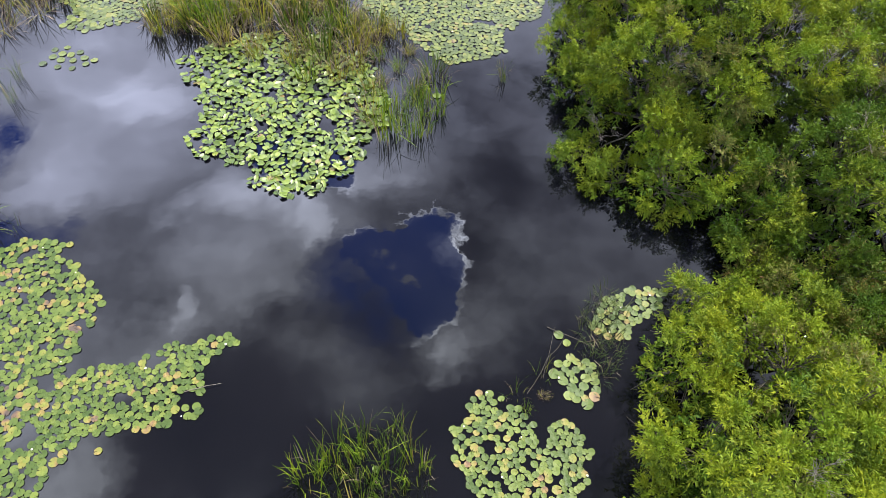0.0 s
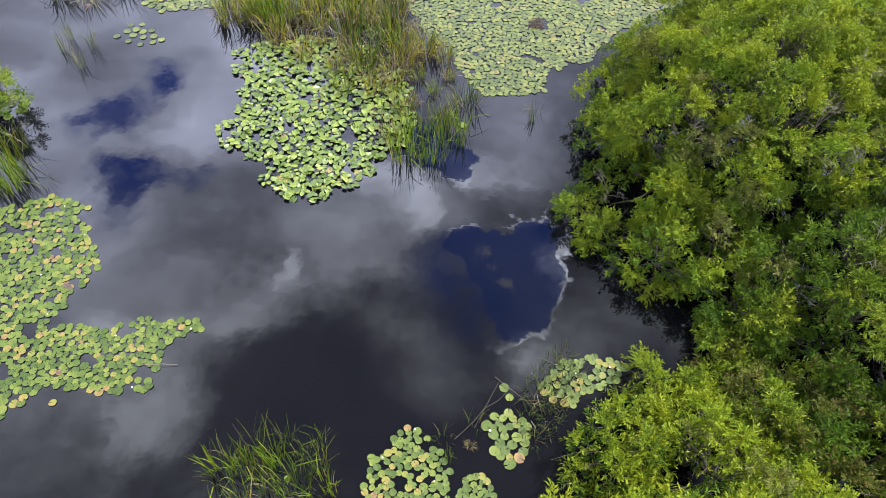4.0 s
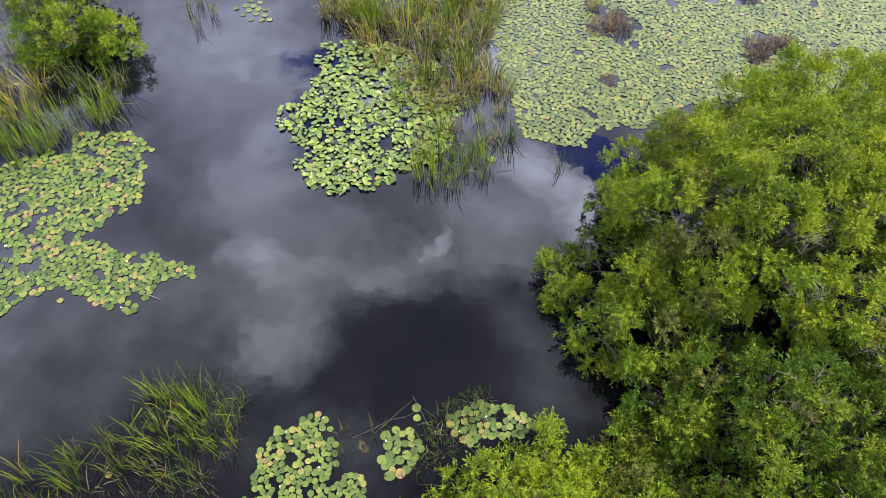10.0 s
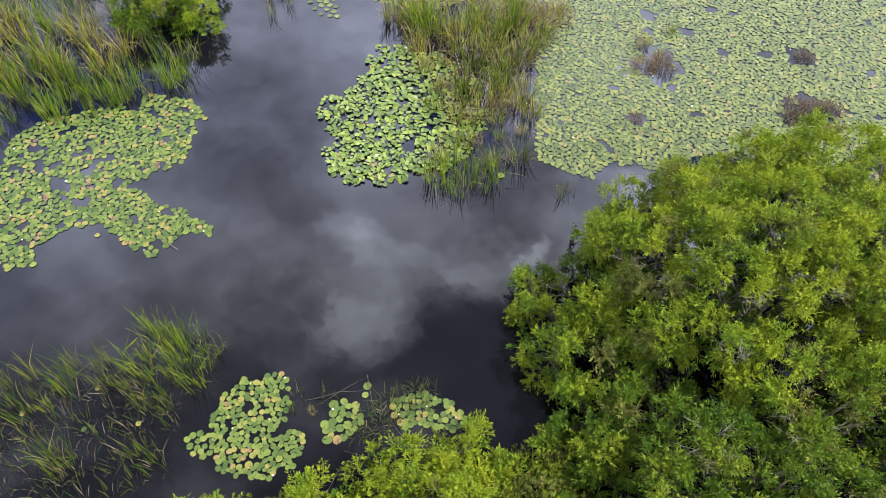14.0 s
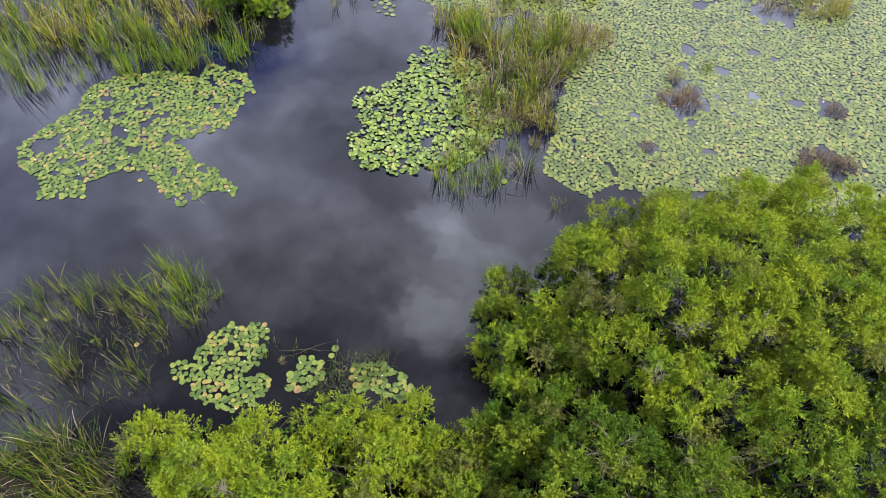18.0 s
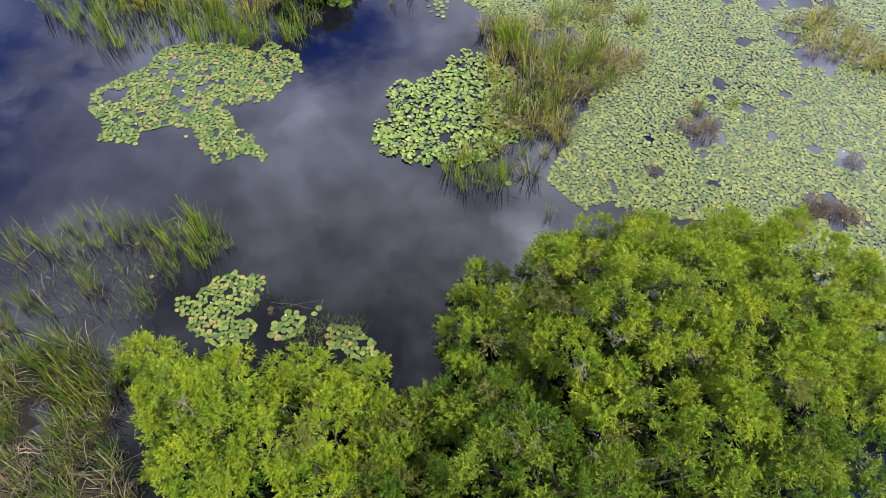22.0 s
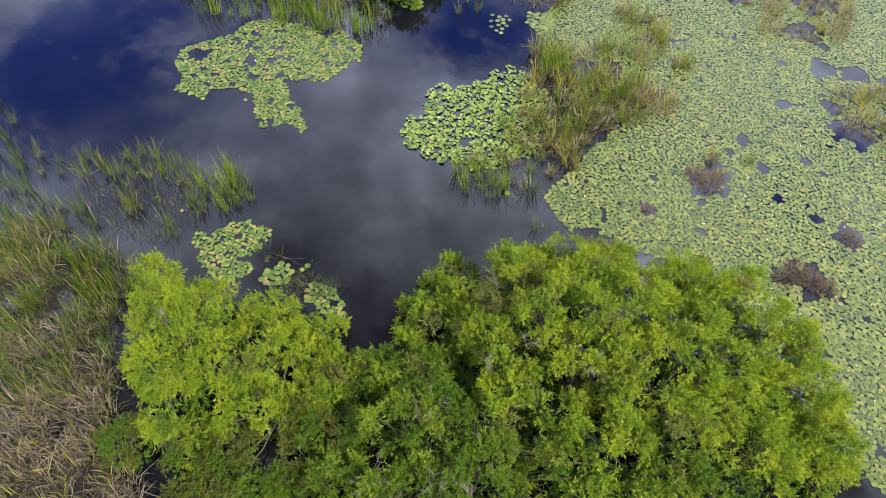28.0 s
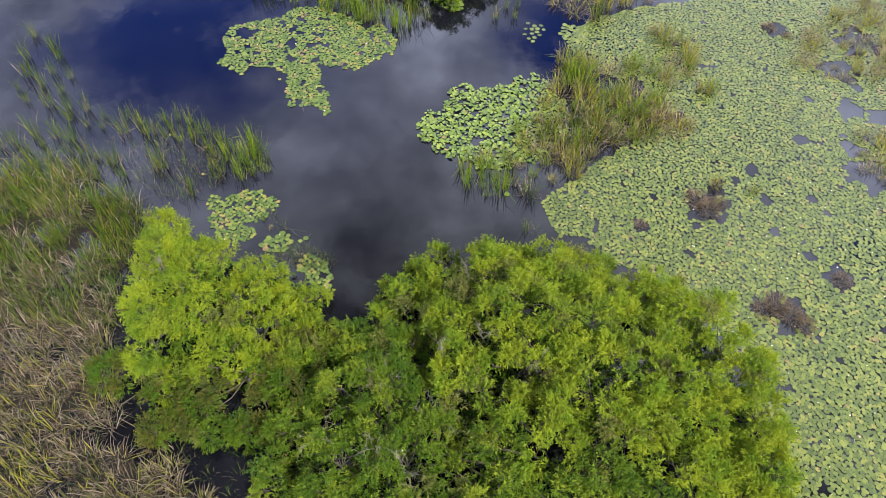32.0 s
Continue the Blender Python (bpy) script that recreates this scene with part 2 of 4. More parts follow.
# ---- materials ----
class Mat:
    """A node material with a Principled surface and small helpers."""

    def __init__(self, name, rough=0.6, spec=0.5, **inputs):
        self.m = bpy.data.materials.new(name)
        self.m.use_nodes = True
        self.t = self.m.node_tree
        self.b = self.t.nodes["Principled BSDF"]
        self.b.inputs["Roughness"].default_value = rough
        self.b.inputs["Specular IOR Level"].default_value = spec
        for k, v in inputs.items():
            self.b.inputs[k.replace("_", " ")].default_value = v

    def n(self, kind, **values):
        x = self.t.nodes.new(kind)
        for k, v in values.items():
            setattr(x, k, v)
        return x

    def link(self, a, b):
        self.t.links.new(a, b)

    def noise(self, scale, detail=3, rough=0.55, coords="Object"):
        c = self.n("ShaderNodeTexCoord")
        x = self.n("ShaderNodeTexNoise")
        x.inputs["Scale"].default_value, x.inputs["Detail"].default_value, x.inputs["Roughness"].default_value = scale, detail, rough
        if coords == "World":
            g = self.n("ShaderNodeNewGeometry")
            self.link(g.outputs["Position"], x.inputs["Vector"])
        else:
            self.link(c.outputs[coords], x.inputs["Vector"])
        return x.outputs["Fac"]

    def math(self, op, a, b, clamp=False):
        x = self.n("ShaderNodeMath", operation=op, use_clamp=clamp)
        for s, v in zip(x.inputs, (a, b)):
            if isinstance(v, (int, float)):
                s.default_value = v
            else:
                self.link(v, s)
        return x.outputs[0]

    def ramp(self, fac, stops, interp="LINEAR"):
        x = self.n("ShaderNodeValToRGB")
        x.color_ramp.interpolation = interp
        while len(x.color_ramp.elements) < len(stops):
            x.color_ramp.elements.new(0.5)
        for e, (at, c) in zip(x.color_ramp.elements, stops):
            e.position, e.color = at, (*c, 1)
        self.link(fac, x.inputs[0])
        return x.outputs[0]

    def mix(self, fac, a, b, kind="MIX"):
        x = self.n("ShaderNodeMix", data_type="RGBA", blend_type=kind)
        for s, v in zip((x.inputs["Factor"], x.inputs[6], x.inputs[7]), (fac, a, b)):
            if isinstance(v, (int, float)):
                s.default_value = v
            elif isinstance(v, tuple):
                s.default_value = (*v, 1)
            else:
                self.link(v, s)
        return x.outputs[2]

    def luck(self):
        """One random number for each object and each loose piece."""
        a, b = self.n("ShaderNodeObjectInfo").outputs["Random"], self.n("ShaderNodeNewGeometry").outputs["Random Per Island"]
        return self.math("FRACT", self.math("ADD", a, b), 0.0)

    def colour(self, socket):
        self.link(socket, self.b.inputs["Base Color"])
        return self

    def bump(self, socket, strength, distance):
        x = self.n("ShaderNodeBump")
        x.inputs["Strength"].default_value, x.inputs["Distance"].default_value = strength, distance
        self.link(socket, x.inputs["Height"])
        self.link(x.outputs[0], self.b.inputs["Normal"])
        return self


def leaf_material(name, stops, rough, clump_scale, tint_a, tint_b, translucent=0.25):
    """Leaves: a colour for each leaf, shifted clump by clump, with light coming through."""
    m = Mat(name, rough, 0.08)
    base = m.ramp(m.luck(), stops)
    clump = m.ramp(m.noise(clump_scale, 2, 0.5, "World"), [(0.32, tint_a), (0.68, tint_b)])
    col = m.mix(1.0, base, clump, "MULTIPLY")
    m.colour(col)
    out = m.t.nodes["Material Output"]
    tr, ad = m.n("ShaderNodeBsdfTranslucent"), m.n("ShaderNodeMixShader")
    m.link(m.mix(1.0, col, (1.25, 1.2, 0.55), "MULTIPLY"), tr.inputs[0])
    ad.inputs[0].default_value = translucent
    m.link(m.b.outputs[0], ad.inputs[1])
    m.link(tr.outputs[0], ad.inputs[2])
    m.link(ad.outputs[0], out.inputs[0])
    return m.m


WATER = Mat("dark_tannin_water", 0.012, 0.9, IOR=1.333)
WATER.colour(WATER.ramp(WATER.noise(0.35, 3, 0.5, "World"), [(0.3, (0.002, 0.0022, 0.004)), (0.7, (0.004, 0.004, 0.006))]))
WATER.bump(WATER.noise(2.2, 2, 0.5, "World"), 0.03, 0.03)
WATER = WATER.m

GREEN = [(0.0, (0.072, 0.116, 0.012)), (0.45, (0.115, 0.163, 0.014)), (0.8, (0.153, 0.2, 0.017)), (1.0, (0.188, 0.218, 0.024))]
WILLOW = leaf_material("willow_leaf", GREEN, 0.5, 1.1, (0.5, 0.66, 0.7), (1.25, 1.14, 0.9), 0.19)
WILLOW_FRESH = leaf_material("fresh_willow_leaf", [(0.0, (0.118, 0.170, 0.011)), (0.6, (0.158, 0.210, 0.014)), (1.0, (0.196, 0.234, 0.018))], 0.5, 1.3, (0.55, 0.72, 0.7), (1.2, 1.1, 0.9), 0.19)
WILLOW_DULL = leaf_material("dull_olive_leaf", [(0.0, (0.07, 0.095, 0.02)), (0.6, (0.11, 0.135, 0.03)), (1.0, (0.16, 0.13, 0.05))], 0.55, 1.3, (0.75, 0.75, 0.75), (1.2, 1.15, 1.0), 0.25)
REED_GREEN = leaf_material("green_reed_blade", [(0.0, (0.024, 0.05, 0.006)), (0.6, (0.06, 0.1, 0.008)), (0.88, (0.115, 0.135, 0.016)), (1.0, (0.2, 0.16, 0.05))], 0.45, 0.8, (0.7, 0.8, 0.85), (1.2, 1.1, 0.95), 0.18)
REED_FRESH = leaf_material("fresh_reed_blade", [(0.0, (0.05, 0.10, 0.006)), (0.5, (0.10, 0.16, 0.010)), (0.9, (0.16, 0.195, 0.018)), (1.0, (0.21, 0.18, 0.05))], 0.45, 0.9, (0.75, 0.85, 0.85), (1.2, 1.1, 0.95), 0.25)
# the duller willows' own green; inside every crown it also stands in for shade
WILLOW_DEEP = leaf_material("deep_green_and_inner_shade_leaf", [(0.0, (0.034, 0.07, 0.007)), (0.5, (0.058, 0.105, 0.008)), (1.0, (0.09, 0.135, 0.011))], 0.5, 1.2, (0.6, 0.75, 0.8), (1.2, 1.1, 0.9), 0.16)
VINE = leaf_material("olive_brown_vine_leaf", [(0.0, (0.04, 0.056, 0.010)), (0.55, (0.074, 0.096, 0.014)), (0.85, (0.108, 0.1, 0.02)), (1.0, (0.12, 0.06, 0.028))], 0.6, 1.6, (0.65, 0.75, 0.8), (1.15, 1.15, 1.0), 0.25)
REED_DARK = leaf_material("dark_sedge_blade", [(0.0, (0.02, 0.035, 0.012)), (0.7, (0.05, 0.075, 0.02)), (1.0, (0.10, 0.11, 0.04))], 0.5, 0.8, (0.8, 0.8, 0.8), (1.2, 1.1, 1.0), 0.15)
REED_OLIVE = leaf_material("olive_grass_blade", [(0.0, (0.10, 0.125, 0.010)), (0.5, (0.19, 0.195, 0.02)), (1.0, (0.29, 0.24, 0.06))], 0.5, 0.8, (0.8, 0.85, 0.85), (1.15, 1.1, 1.0), 0.25)
REED_DRY = leaf_material("dry_straw_blade", [(0.0, (0.035, 0.025, 0.017)), (0.4, (0.095, 0.072, 0.049)), (1.0, (0.28, 0.235, 0.18))], 0.7, 0.9, (0.7, 0.7, 0.72), (1.15, 1.1, 1.05), 0.15)
BROWN = leaf_material("brown_stubble", [(0.0, (0.05, 0.036, 0.025)), (0.5, (0.11, 0.083, 0.057)), (1.0, (0.19, 0.155, 0.11))], 0.8, 1.5, (0.75, 0.75, 0.75), (1.15, 1.1, 1.05), 0.1)


def pad_material(name, stops, rough=0.5, spec=0.3):
    """Pads: a colour for each pad; the old yellow and brown ones stand together in places."""
    m = Mat(name, rough, spec)
    age = m.math("ADD", m.math("MULTIPLY", m.luck(), 0.86), m.math("MULTIPLY", m.noise(1.6, 3, 0.6, "World"), 1.0))
    col = m.ramp(m.math("SUBTRACT", age, 0.465, True), stops)
    col = m.mix(1.0, col, m.ramp(m.luck(), [(0.0, (0.72, 0.75, 0.78)), (1.0, (1.24, 1.22, 1.14))]), "MULTIPLY")
    col = m.mix(1.0, col, m.ramp(m.noise(11, 4, 0.6, "World"), [(0.3, (0.8, 0.84, 0.82)), (0.72, (1.14, 1.1, 1.05))]), "MULTIPLY")
    m.colour(col).bump(m.noise(40, 3, 0.6, "World"), 0.25, 0.01)
    return m.m


PAD = pad_material("water_lily_pad", [(0.0, (0.05, 0.082, 0.018)), (0.4, (0.07, 0.102, 0.021)), (0.74, (0.09, 0.118, 0.025)), (0.84, (0.128, 0.128, 0.03)), (0.91, (0.15, 0.108, 0.04)), (0.96, (0.11, 0.07, 0.045)), (1.0, (0.06, 0.045, 0.04))], 0.5, 0.22)
PAD_PALE = pad_material("pale_water_lily_pad", [(0.0, (0.052, 0.074, 0.013)), (0.5, (0.075, 0.097, 0.017)), (0.8, (0.099, 0.119, 0.022)), (0.93, (0.132, 0.122, 0.028)), (1.0, (0.10, 0.07, 0.034))], 0.38, 0.4)
DOCK = pad_material("spatterdock_leaf", [(0.0, (0.06, 0.098, 0.014)), (0.5, (0.095, 0.14, 0.02)), (0.9, (0.13, 0.168, 0.027)), (0.96, (0.14, 0.11, 0.03)), (1.0, (0.11, 0.07, 0.045))], 0.4, 0.45)

BARK = Mat("grey_willow_bark", 0.85, 0.3)
BARK.colour(BARK.ramp(BARK.noise(14, 5, 0.65), [(0.3, (0.035, 0.03, 0.022)), (0.6, (0.075, 0.065, 0.048)), (0.8, (0.15, 0.135, 0.11))]))
BARK.bump(BARK.noise(30, 4, 0.6), 0.5, 0.01)
BARK = BARK.m
DEAD = Mat("bleached_dead_wood", 0.85, 0.3)
DEAD.colour(DEAD.ramp(DEAD.noise(9, 4, 0.6), [(0.3, (0.09, 0.075, 0.055)), (0.7, (0.22, 0.195, 0.155))]))
DEAD = DEAD.m
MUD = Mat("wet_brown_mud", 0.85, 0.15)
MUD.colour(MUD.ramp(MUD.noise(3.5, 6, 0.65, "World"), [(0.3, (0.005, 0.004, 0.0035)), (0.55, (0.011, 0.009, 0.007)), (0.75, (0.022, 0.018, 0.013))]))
MUD.bump(MUD.noise(18, 4, 0.6, "World"), 0.6, 0.02)
MUD = MUD.m
PETAL = Mat("white_petal", 0.5, 0.4, Base_Color=(0.82, 0.82, 0.76, 1)).m
STAMEN = Mat("yellow_stamen", 0.6, 0.4, Base_Color=(0.75, 0.5, 0.05, 1)).m

rng = np.random.default_rng(7)


# ---- mesh helpers ----
def mesh_of(name, verts, faces, mats, index=None, smooth=False):
    """A mesh out of arrays: verts (n, 3), faces (m, k), all with k corners."""
    me = bpy.data.meshes.new(name)
    verts, faces = np.asarray(verts, np.float32), np.asarray(faces, np.int32)
    count, k = faces.shape
    me.vertices.add(len(verts))
    me.vertices.foreach_set("co", verts.ravel())
    me.loops.add(count * k)
    me.loops.foreach_set("vertex_index", faces.ravel())
    me.polygons.add(count)
    me.polygons.foreach_set("loop_start", np.arange(0, count * k, k, dtype=np.int32))
    if smooth:
        me.polygons.foreach_set("use_smooth", np.ones(count, bool))
    for m in mats:
        me.materials.append(m)
    if index is not None:
        me.polygons.foreach_set("material_index", np.asarray(index, np.int32))
    me.update(calc_edges=True)
    me.validate()
    return me


def part(name, data, parent, label="", m=None):
    ob = new(name, data)
    ob.parent = parent
    if m is not None:
        ob.matrix_basis = m
    return tagged(ob, label)


def unit(v):
    return v / np.maximum(np.linalg.norm(v, axis=-1, keepdims=True), 1e-9)


def blade_arrays(base, tall, lean, turn, bend, wide, kinked=0.25):
    """Grass blades as tapering curved strips, some of them folded over. All but the last are arrays over the blades."""
    n, steps = len(base), 6
    s = np.linspace(0, 1, steps)
    angle = lean[:, None] + bend[:, None] * s[None] ** 2.2
    fold = np.where(rng.random(n) < kinked, rng.uniform(0.6, 1.7, n), 0.0)
    angle = np.minimum(angle + fold[:, None] * (np.arange(steps)[None] >= rng.integers(2, 5, n)[:, None]), 2.3)
    length = tall[:, None] / (steps - 1)
    along = np.concatenate([np.zeros((n, 1)), np.cumsum(np.sin(angle[:, :-1]) * length, 1)], 1)
    up = np.concatenate([np.zeros((n, 1)), np.cumsum(np.cos(angle[:, :-1]) * length, 1)], 1)
    x, y = base[:, :1] + along * np.cos(turn)[:, None], base[:, 1:2] + along * np.sin(turn)[:, None]
    z = np.maximum(base[:, 2:3] + up, 0.012)
    mid = np.stack([x, y, z], -1)
    twist = turn + np.pi / 2 + rng.normal(0, 0.6, n)
    side = np.stack([np.cos(twist), np.sin(twist), np.zeros(n)], -1)[:, None]
    w = (wide[:, None] * np.array([0.75, 1.0, 0.95, 0.8, 0.55, 0.1])[None] / 2)[..., None]
    v = np.stack([mid - side * w, mid + side * w], 2).reshape(-1, 3)
    at = (np.arange(n) * steps * 2)[:, None] + (np.arange(steps - 1) * 2)[None]
    f = np.stack([at, at + 1, at + 3, at + 2], -1).reshape(-1, 4)
    return v, f


def tuft(n, radius, tall, spread, bend, wide, at=(0, 0, 0)):
    """Blades of one tussock: scattered over a disc, leaning outwards."""
    r, a = radius * np.sqrt(rng.random(n)), rng.random(n) * 2 * np.pi
    base = np.stack([r * np.cos(a), r * np.sin(a), np.full(n, -0.02)], -1) + np.array(at)
    turn = a + rng.normal(0, 0.7, n)
    lean = np.abs(rng.normal(0, spread, n)) + 0.25 * spread * r / radius
    return blade_arrays(base, tall * rng.uniform(0.45, 1.08, n), lean, turn, np.abs(rng.normal(bend, bend * 0.7, n)), wide * rng.uniform(0.6, 1.25, n))


def joined(pieces):
    vs, fs, at = [], [], 0
    for v, f in pieces:
        vs.append(v), fs.append(f + at)
        at += len(v)
    return np.concatenate(vs), np.concatenate(fs)


def tube(points, radii, sides=6):
    """A tapering limb along points."""
    points, vs = [Vector(p) for p in points], []
    for i, p in enumerate(points):
        d = (points[min(i + 1, len(points) - 1)] - points[max(i - 1, 0)]).normalized()
        a = d.orthogonal().normalized()
        b = d.cross(a)
        vs += [p + radii[i] * (math.cos(2 * math.pi * k / sides) * a + math.sin(2 * math.pi * k / sides) * b) for k in range(sides)]
    fs = [(i * sides + k, i * sides + (k + 1) % sides, (i + 1) * sides + (k + 1) % sides, (i + 1) * sides + k) for i in range(len(points) - 1) for k in range(sides)]
    return np.array([tuple(v) for v in vs]), np.array(fs)


def wander(a, b, sag, bits=5, kink=0.05):
    """A crooked line of points from a to b."""
    a, b = np.array(a, float), np.array(b, float)
    s = np.linspace(0, 1, bits)[:, None]
    p = a + (b - a) * s + rng.normal(0, kink, (bits, 3)) * np.linalg.norm(b - a) * np.sin(np.pi * s)
    p[:, 2] += sag * np.sin(np.pi * s[:, 0])
    return [tuple(q) for q in p]


def inside(p, outline):
    """Whether points lie in an outline; both as rows of x, y."""
    p, o = np.asarray(p), np.asarray(outline, float)
    hit = np.zeros(len(p), bool)
    for (ax, ay), (bx, by) in zip(o, np.roll(o, -1, 0)):
        cross = (ay > p[:, 1]) != (by > p[:, 1])
        with np.errstate(divide="ignore", invalid="ignore"):
            hit ^= cross & (p[:, 0] < (bx - ax) * (p[:, 1] - ay) / (by - ay) + ax)
    return hit


def scatter(outline, gap, tries):
    """Places in an outline, none nearer to another than gap."""
    o = np.array(outline, float)
    p = rng.uniform(o.min(0), o.max(0), (tries, 2))
    p = p[inside(p, outline)]
    cells, kept = {}, []
    for x, y in p:
        i, j = int(x // gap), int(y // gap)
        if all((x - u) ** 2 + (y - v) ** 2 > gap * gap for di in (-1, 0, 1) for dj in (-1, 0, 1) for u, v in cells.get((i + di, j + dj), ())):
            cells.setdefault((i, j), []).append((x, y))
            kept.append((x, y))
    return kept


def to_edge(x, y, outline):
    """How far a place lies from the nearest side of an outline."""
    o = np.asarray(outline, float)
    d = np.roll(o, -1, 0) - o
    q = np.array([x, y]) - o
    s = np.clip((q * d).sum(1) / np.maximum((d * d).sum(1), 1e-9), 0, 1)
    return float(np.linalg.norm(q - s[:, None] * d, axis=1).min())


def patchy(x, y, scale, seed):
    return noise.noise(Vector((x * scale, y * scale, seed)))


# ---- water and mud ----
def sheet(name, half, z, material, label, category, bits=1):
    s = np.linspace(-half, half, bits + 1)
    gx, gy = np.meshgrid(s, s)
    v = np.stack([gx.ravel(), gy.ravel(), np.full(gx.size, z)], -1)
    at = (np.arange(bits)[:, None] * (bits + 1) + np.arange(bits)[None]).ravel()
    f = np.stack([at, at + 1, at + bits + 2, at + bits + 1], -1)
    return tagged(new(name, mesh_of(name, v, f, [material])), label, category, kind="structure")


sheet("water", 2500, 0.0, WATER, "still dark pond water mirroring a cloudy sky", "water", 8)


def mud_mat(outline, top, label, step=0.16):
    """A low uneven bank of mud that dips under the water at its rim."""
    o = np.array(outline, float)
    xs, ys = np.arange(o[:, 0].min() - 0.3, o[:, 0].max() + 0.3, step), np.arange(o[:, 1].min() - 0.3, o[:, 1].max() + 0.3, step)
    gx, gy = np.meshgrid(xs, ys)
    p = np.stack([gx.ravel(), gy.ravel()], -1)
    keep = inside(p, outline)
    z = np.array([top * (0.2 + 1.3 * patchy(x, y, 0.9, 4.0) + 0.5 * patchy(x, y, 3.1, 9.0)) if k else -0.12 for (x, y), k in zip(p, keep)])
    at = (np.arange(len(ys) - 1)[:, None] * len(xs) + np.arange(len(xs) - 1)[None]).ravel()
    f = np.stack([at, at + 1, at + len(xs) + 1, at + len(xs)], -1)
    f = f[keep[f].any(1)]
    return tagged(new("mud_bank", mesh_of("mud_bank", np.c_[p, z], f, [MUD], smooth=True)), label, "mud", kind="structure")


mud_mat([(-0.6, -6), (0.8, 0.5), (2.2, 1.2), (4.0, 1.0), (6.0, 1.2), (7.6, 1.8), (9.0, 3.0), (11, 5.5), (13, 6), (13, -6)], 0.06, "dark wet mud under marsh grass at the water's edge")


# ---- willows ----
def leaf_cloud(at, way, leaves, length, wide, reach):
    """Plumes: narrow leaves set all round short twigs that start at 'at' and point along 'way'."""
    n = len(at)
    s = np.broadcast_to(np.linspace(0.05, 1.0, leaves)[None, :, None], (n, leaves, 1))
    root = at[:, None] + way[:, None] * s * (reach * rng.uniform(0.6, 1.3, (n, 1, 1)))
    out = rng.normal(0, 1, (n, leaves, 3))
    out = unit(out - (out * way[:, None]).sum(-1, keepdims=True) * way[:, None])
    d = unit(way[:, None] * rng.uniform(0.5, 1.1, (n, leaves, 1)) + out * 0.75)
    l = length * rng.uniform(0.6, 1.2, (n, leaves, 1)) * (1.1 - 0.35 * s)
    face = unit(np.array([0, 0, 1.0]) + rng.normal(0, 0.7, (n, leaves, 3)))
    side = unit(np.cross(d, face)) * wide * rng.uniform(0.7, 1.25, (n, leaves, 1))
    droop = np.array([0, 0, -0.18]) * l
    v = np.stack([root + d * l * 0.05, root + d * l * 0.5 - side, root + d * l + droop, root + d * l * 0.5 + side], 2).reshape(-1, 3)
    return v, np.arange(len(v)).reshape(-1, 4)


def crown_points(lobes, others, thick, sprays, share):
    """Twig starts and directions on a crown of rounded lobes; each lobe carries boughs with dark hollows between them, and each bough heads of leafy twigs."""
    starts, ways, heads, young = [], [], [], []
    for x, y, top, r in lobes:
        c = np.array([x, y, max(top - r, 0.12)])
        tall = max(top - c[2], 0.3)
        n = int(thick * r * r) + 4
        d = unit(rng.normal(0, 1, (n * 3, 3)))
        d = d[d[:, 2] > (-0.25 if top > 1.3 else -0.85)]
        boughs = [d[0]]
        for q in d[1:]:
            if len(boughs) < 5 + 11 * r * r and min(np.linalg.norm(q - b) for b in boughs) > 0.36:
                boughs.append(q)
        heads.append([])
        for q in boughs:
            wide, lift = rng.uniform(0.25, 0.40) * math.sqrt(r), rng.uniform(0.72, 1.0)
            kind = rng.choice(3, p=(0.94 - share, share, 0.06))
            hub = c + q * np.array([r - 0.2, r - 0.2, max(tall - 0.22, 0.12)]) * lift
            for e in unit(rng.normal(0, 1, (max(2, n // len(boughs)), 3)) + q * 0.7 + np.array([0, 0, 0.35])):
                p = hub + e * wide * rng.uniform(0.5, 1.0)
                buried = any(((p[0] - u) / s) ** 2 + ((p[1] - w) / s) ** 2 + ((p[2] - max(t - s, 0.12)) / s) ** 2 < 0.7 for u, w, t, s in others if (u, w) != (x, y))
                if buried or p[2] < 0.06:
                    continue
                heads[-1].append(p)
                size = rng.uniform(0.12, 0.25)
                k = max(6, int(sprays * (size / 0.19) ** 1.8 * rng.uniform(0.7, 1.15)))
                f = unit(rng.normal(0, 1, (k, 3)) + e * 0.9 + np.array([0, 0, 0.45]))
                s = p + f * np.array([size, size, size * 0.8]) * rng.uniform(0.25, 1.0, (k, 1))
                f, s = f[s[:, 2] > 0.05], s[s[:, 2] > 0.05]
                starts.append(s)
                ways.append(unit(f + np.array([0, 0, 0.35])))
                young.append(np.full(len(s), kind if rng.random() < 0.75 else rng.choice(3, p=(0.94 - share, share, 0.06))))
    return np.concatenate(starts), np.concatenate(ways), heads, np.concatenate(young)


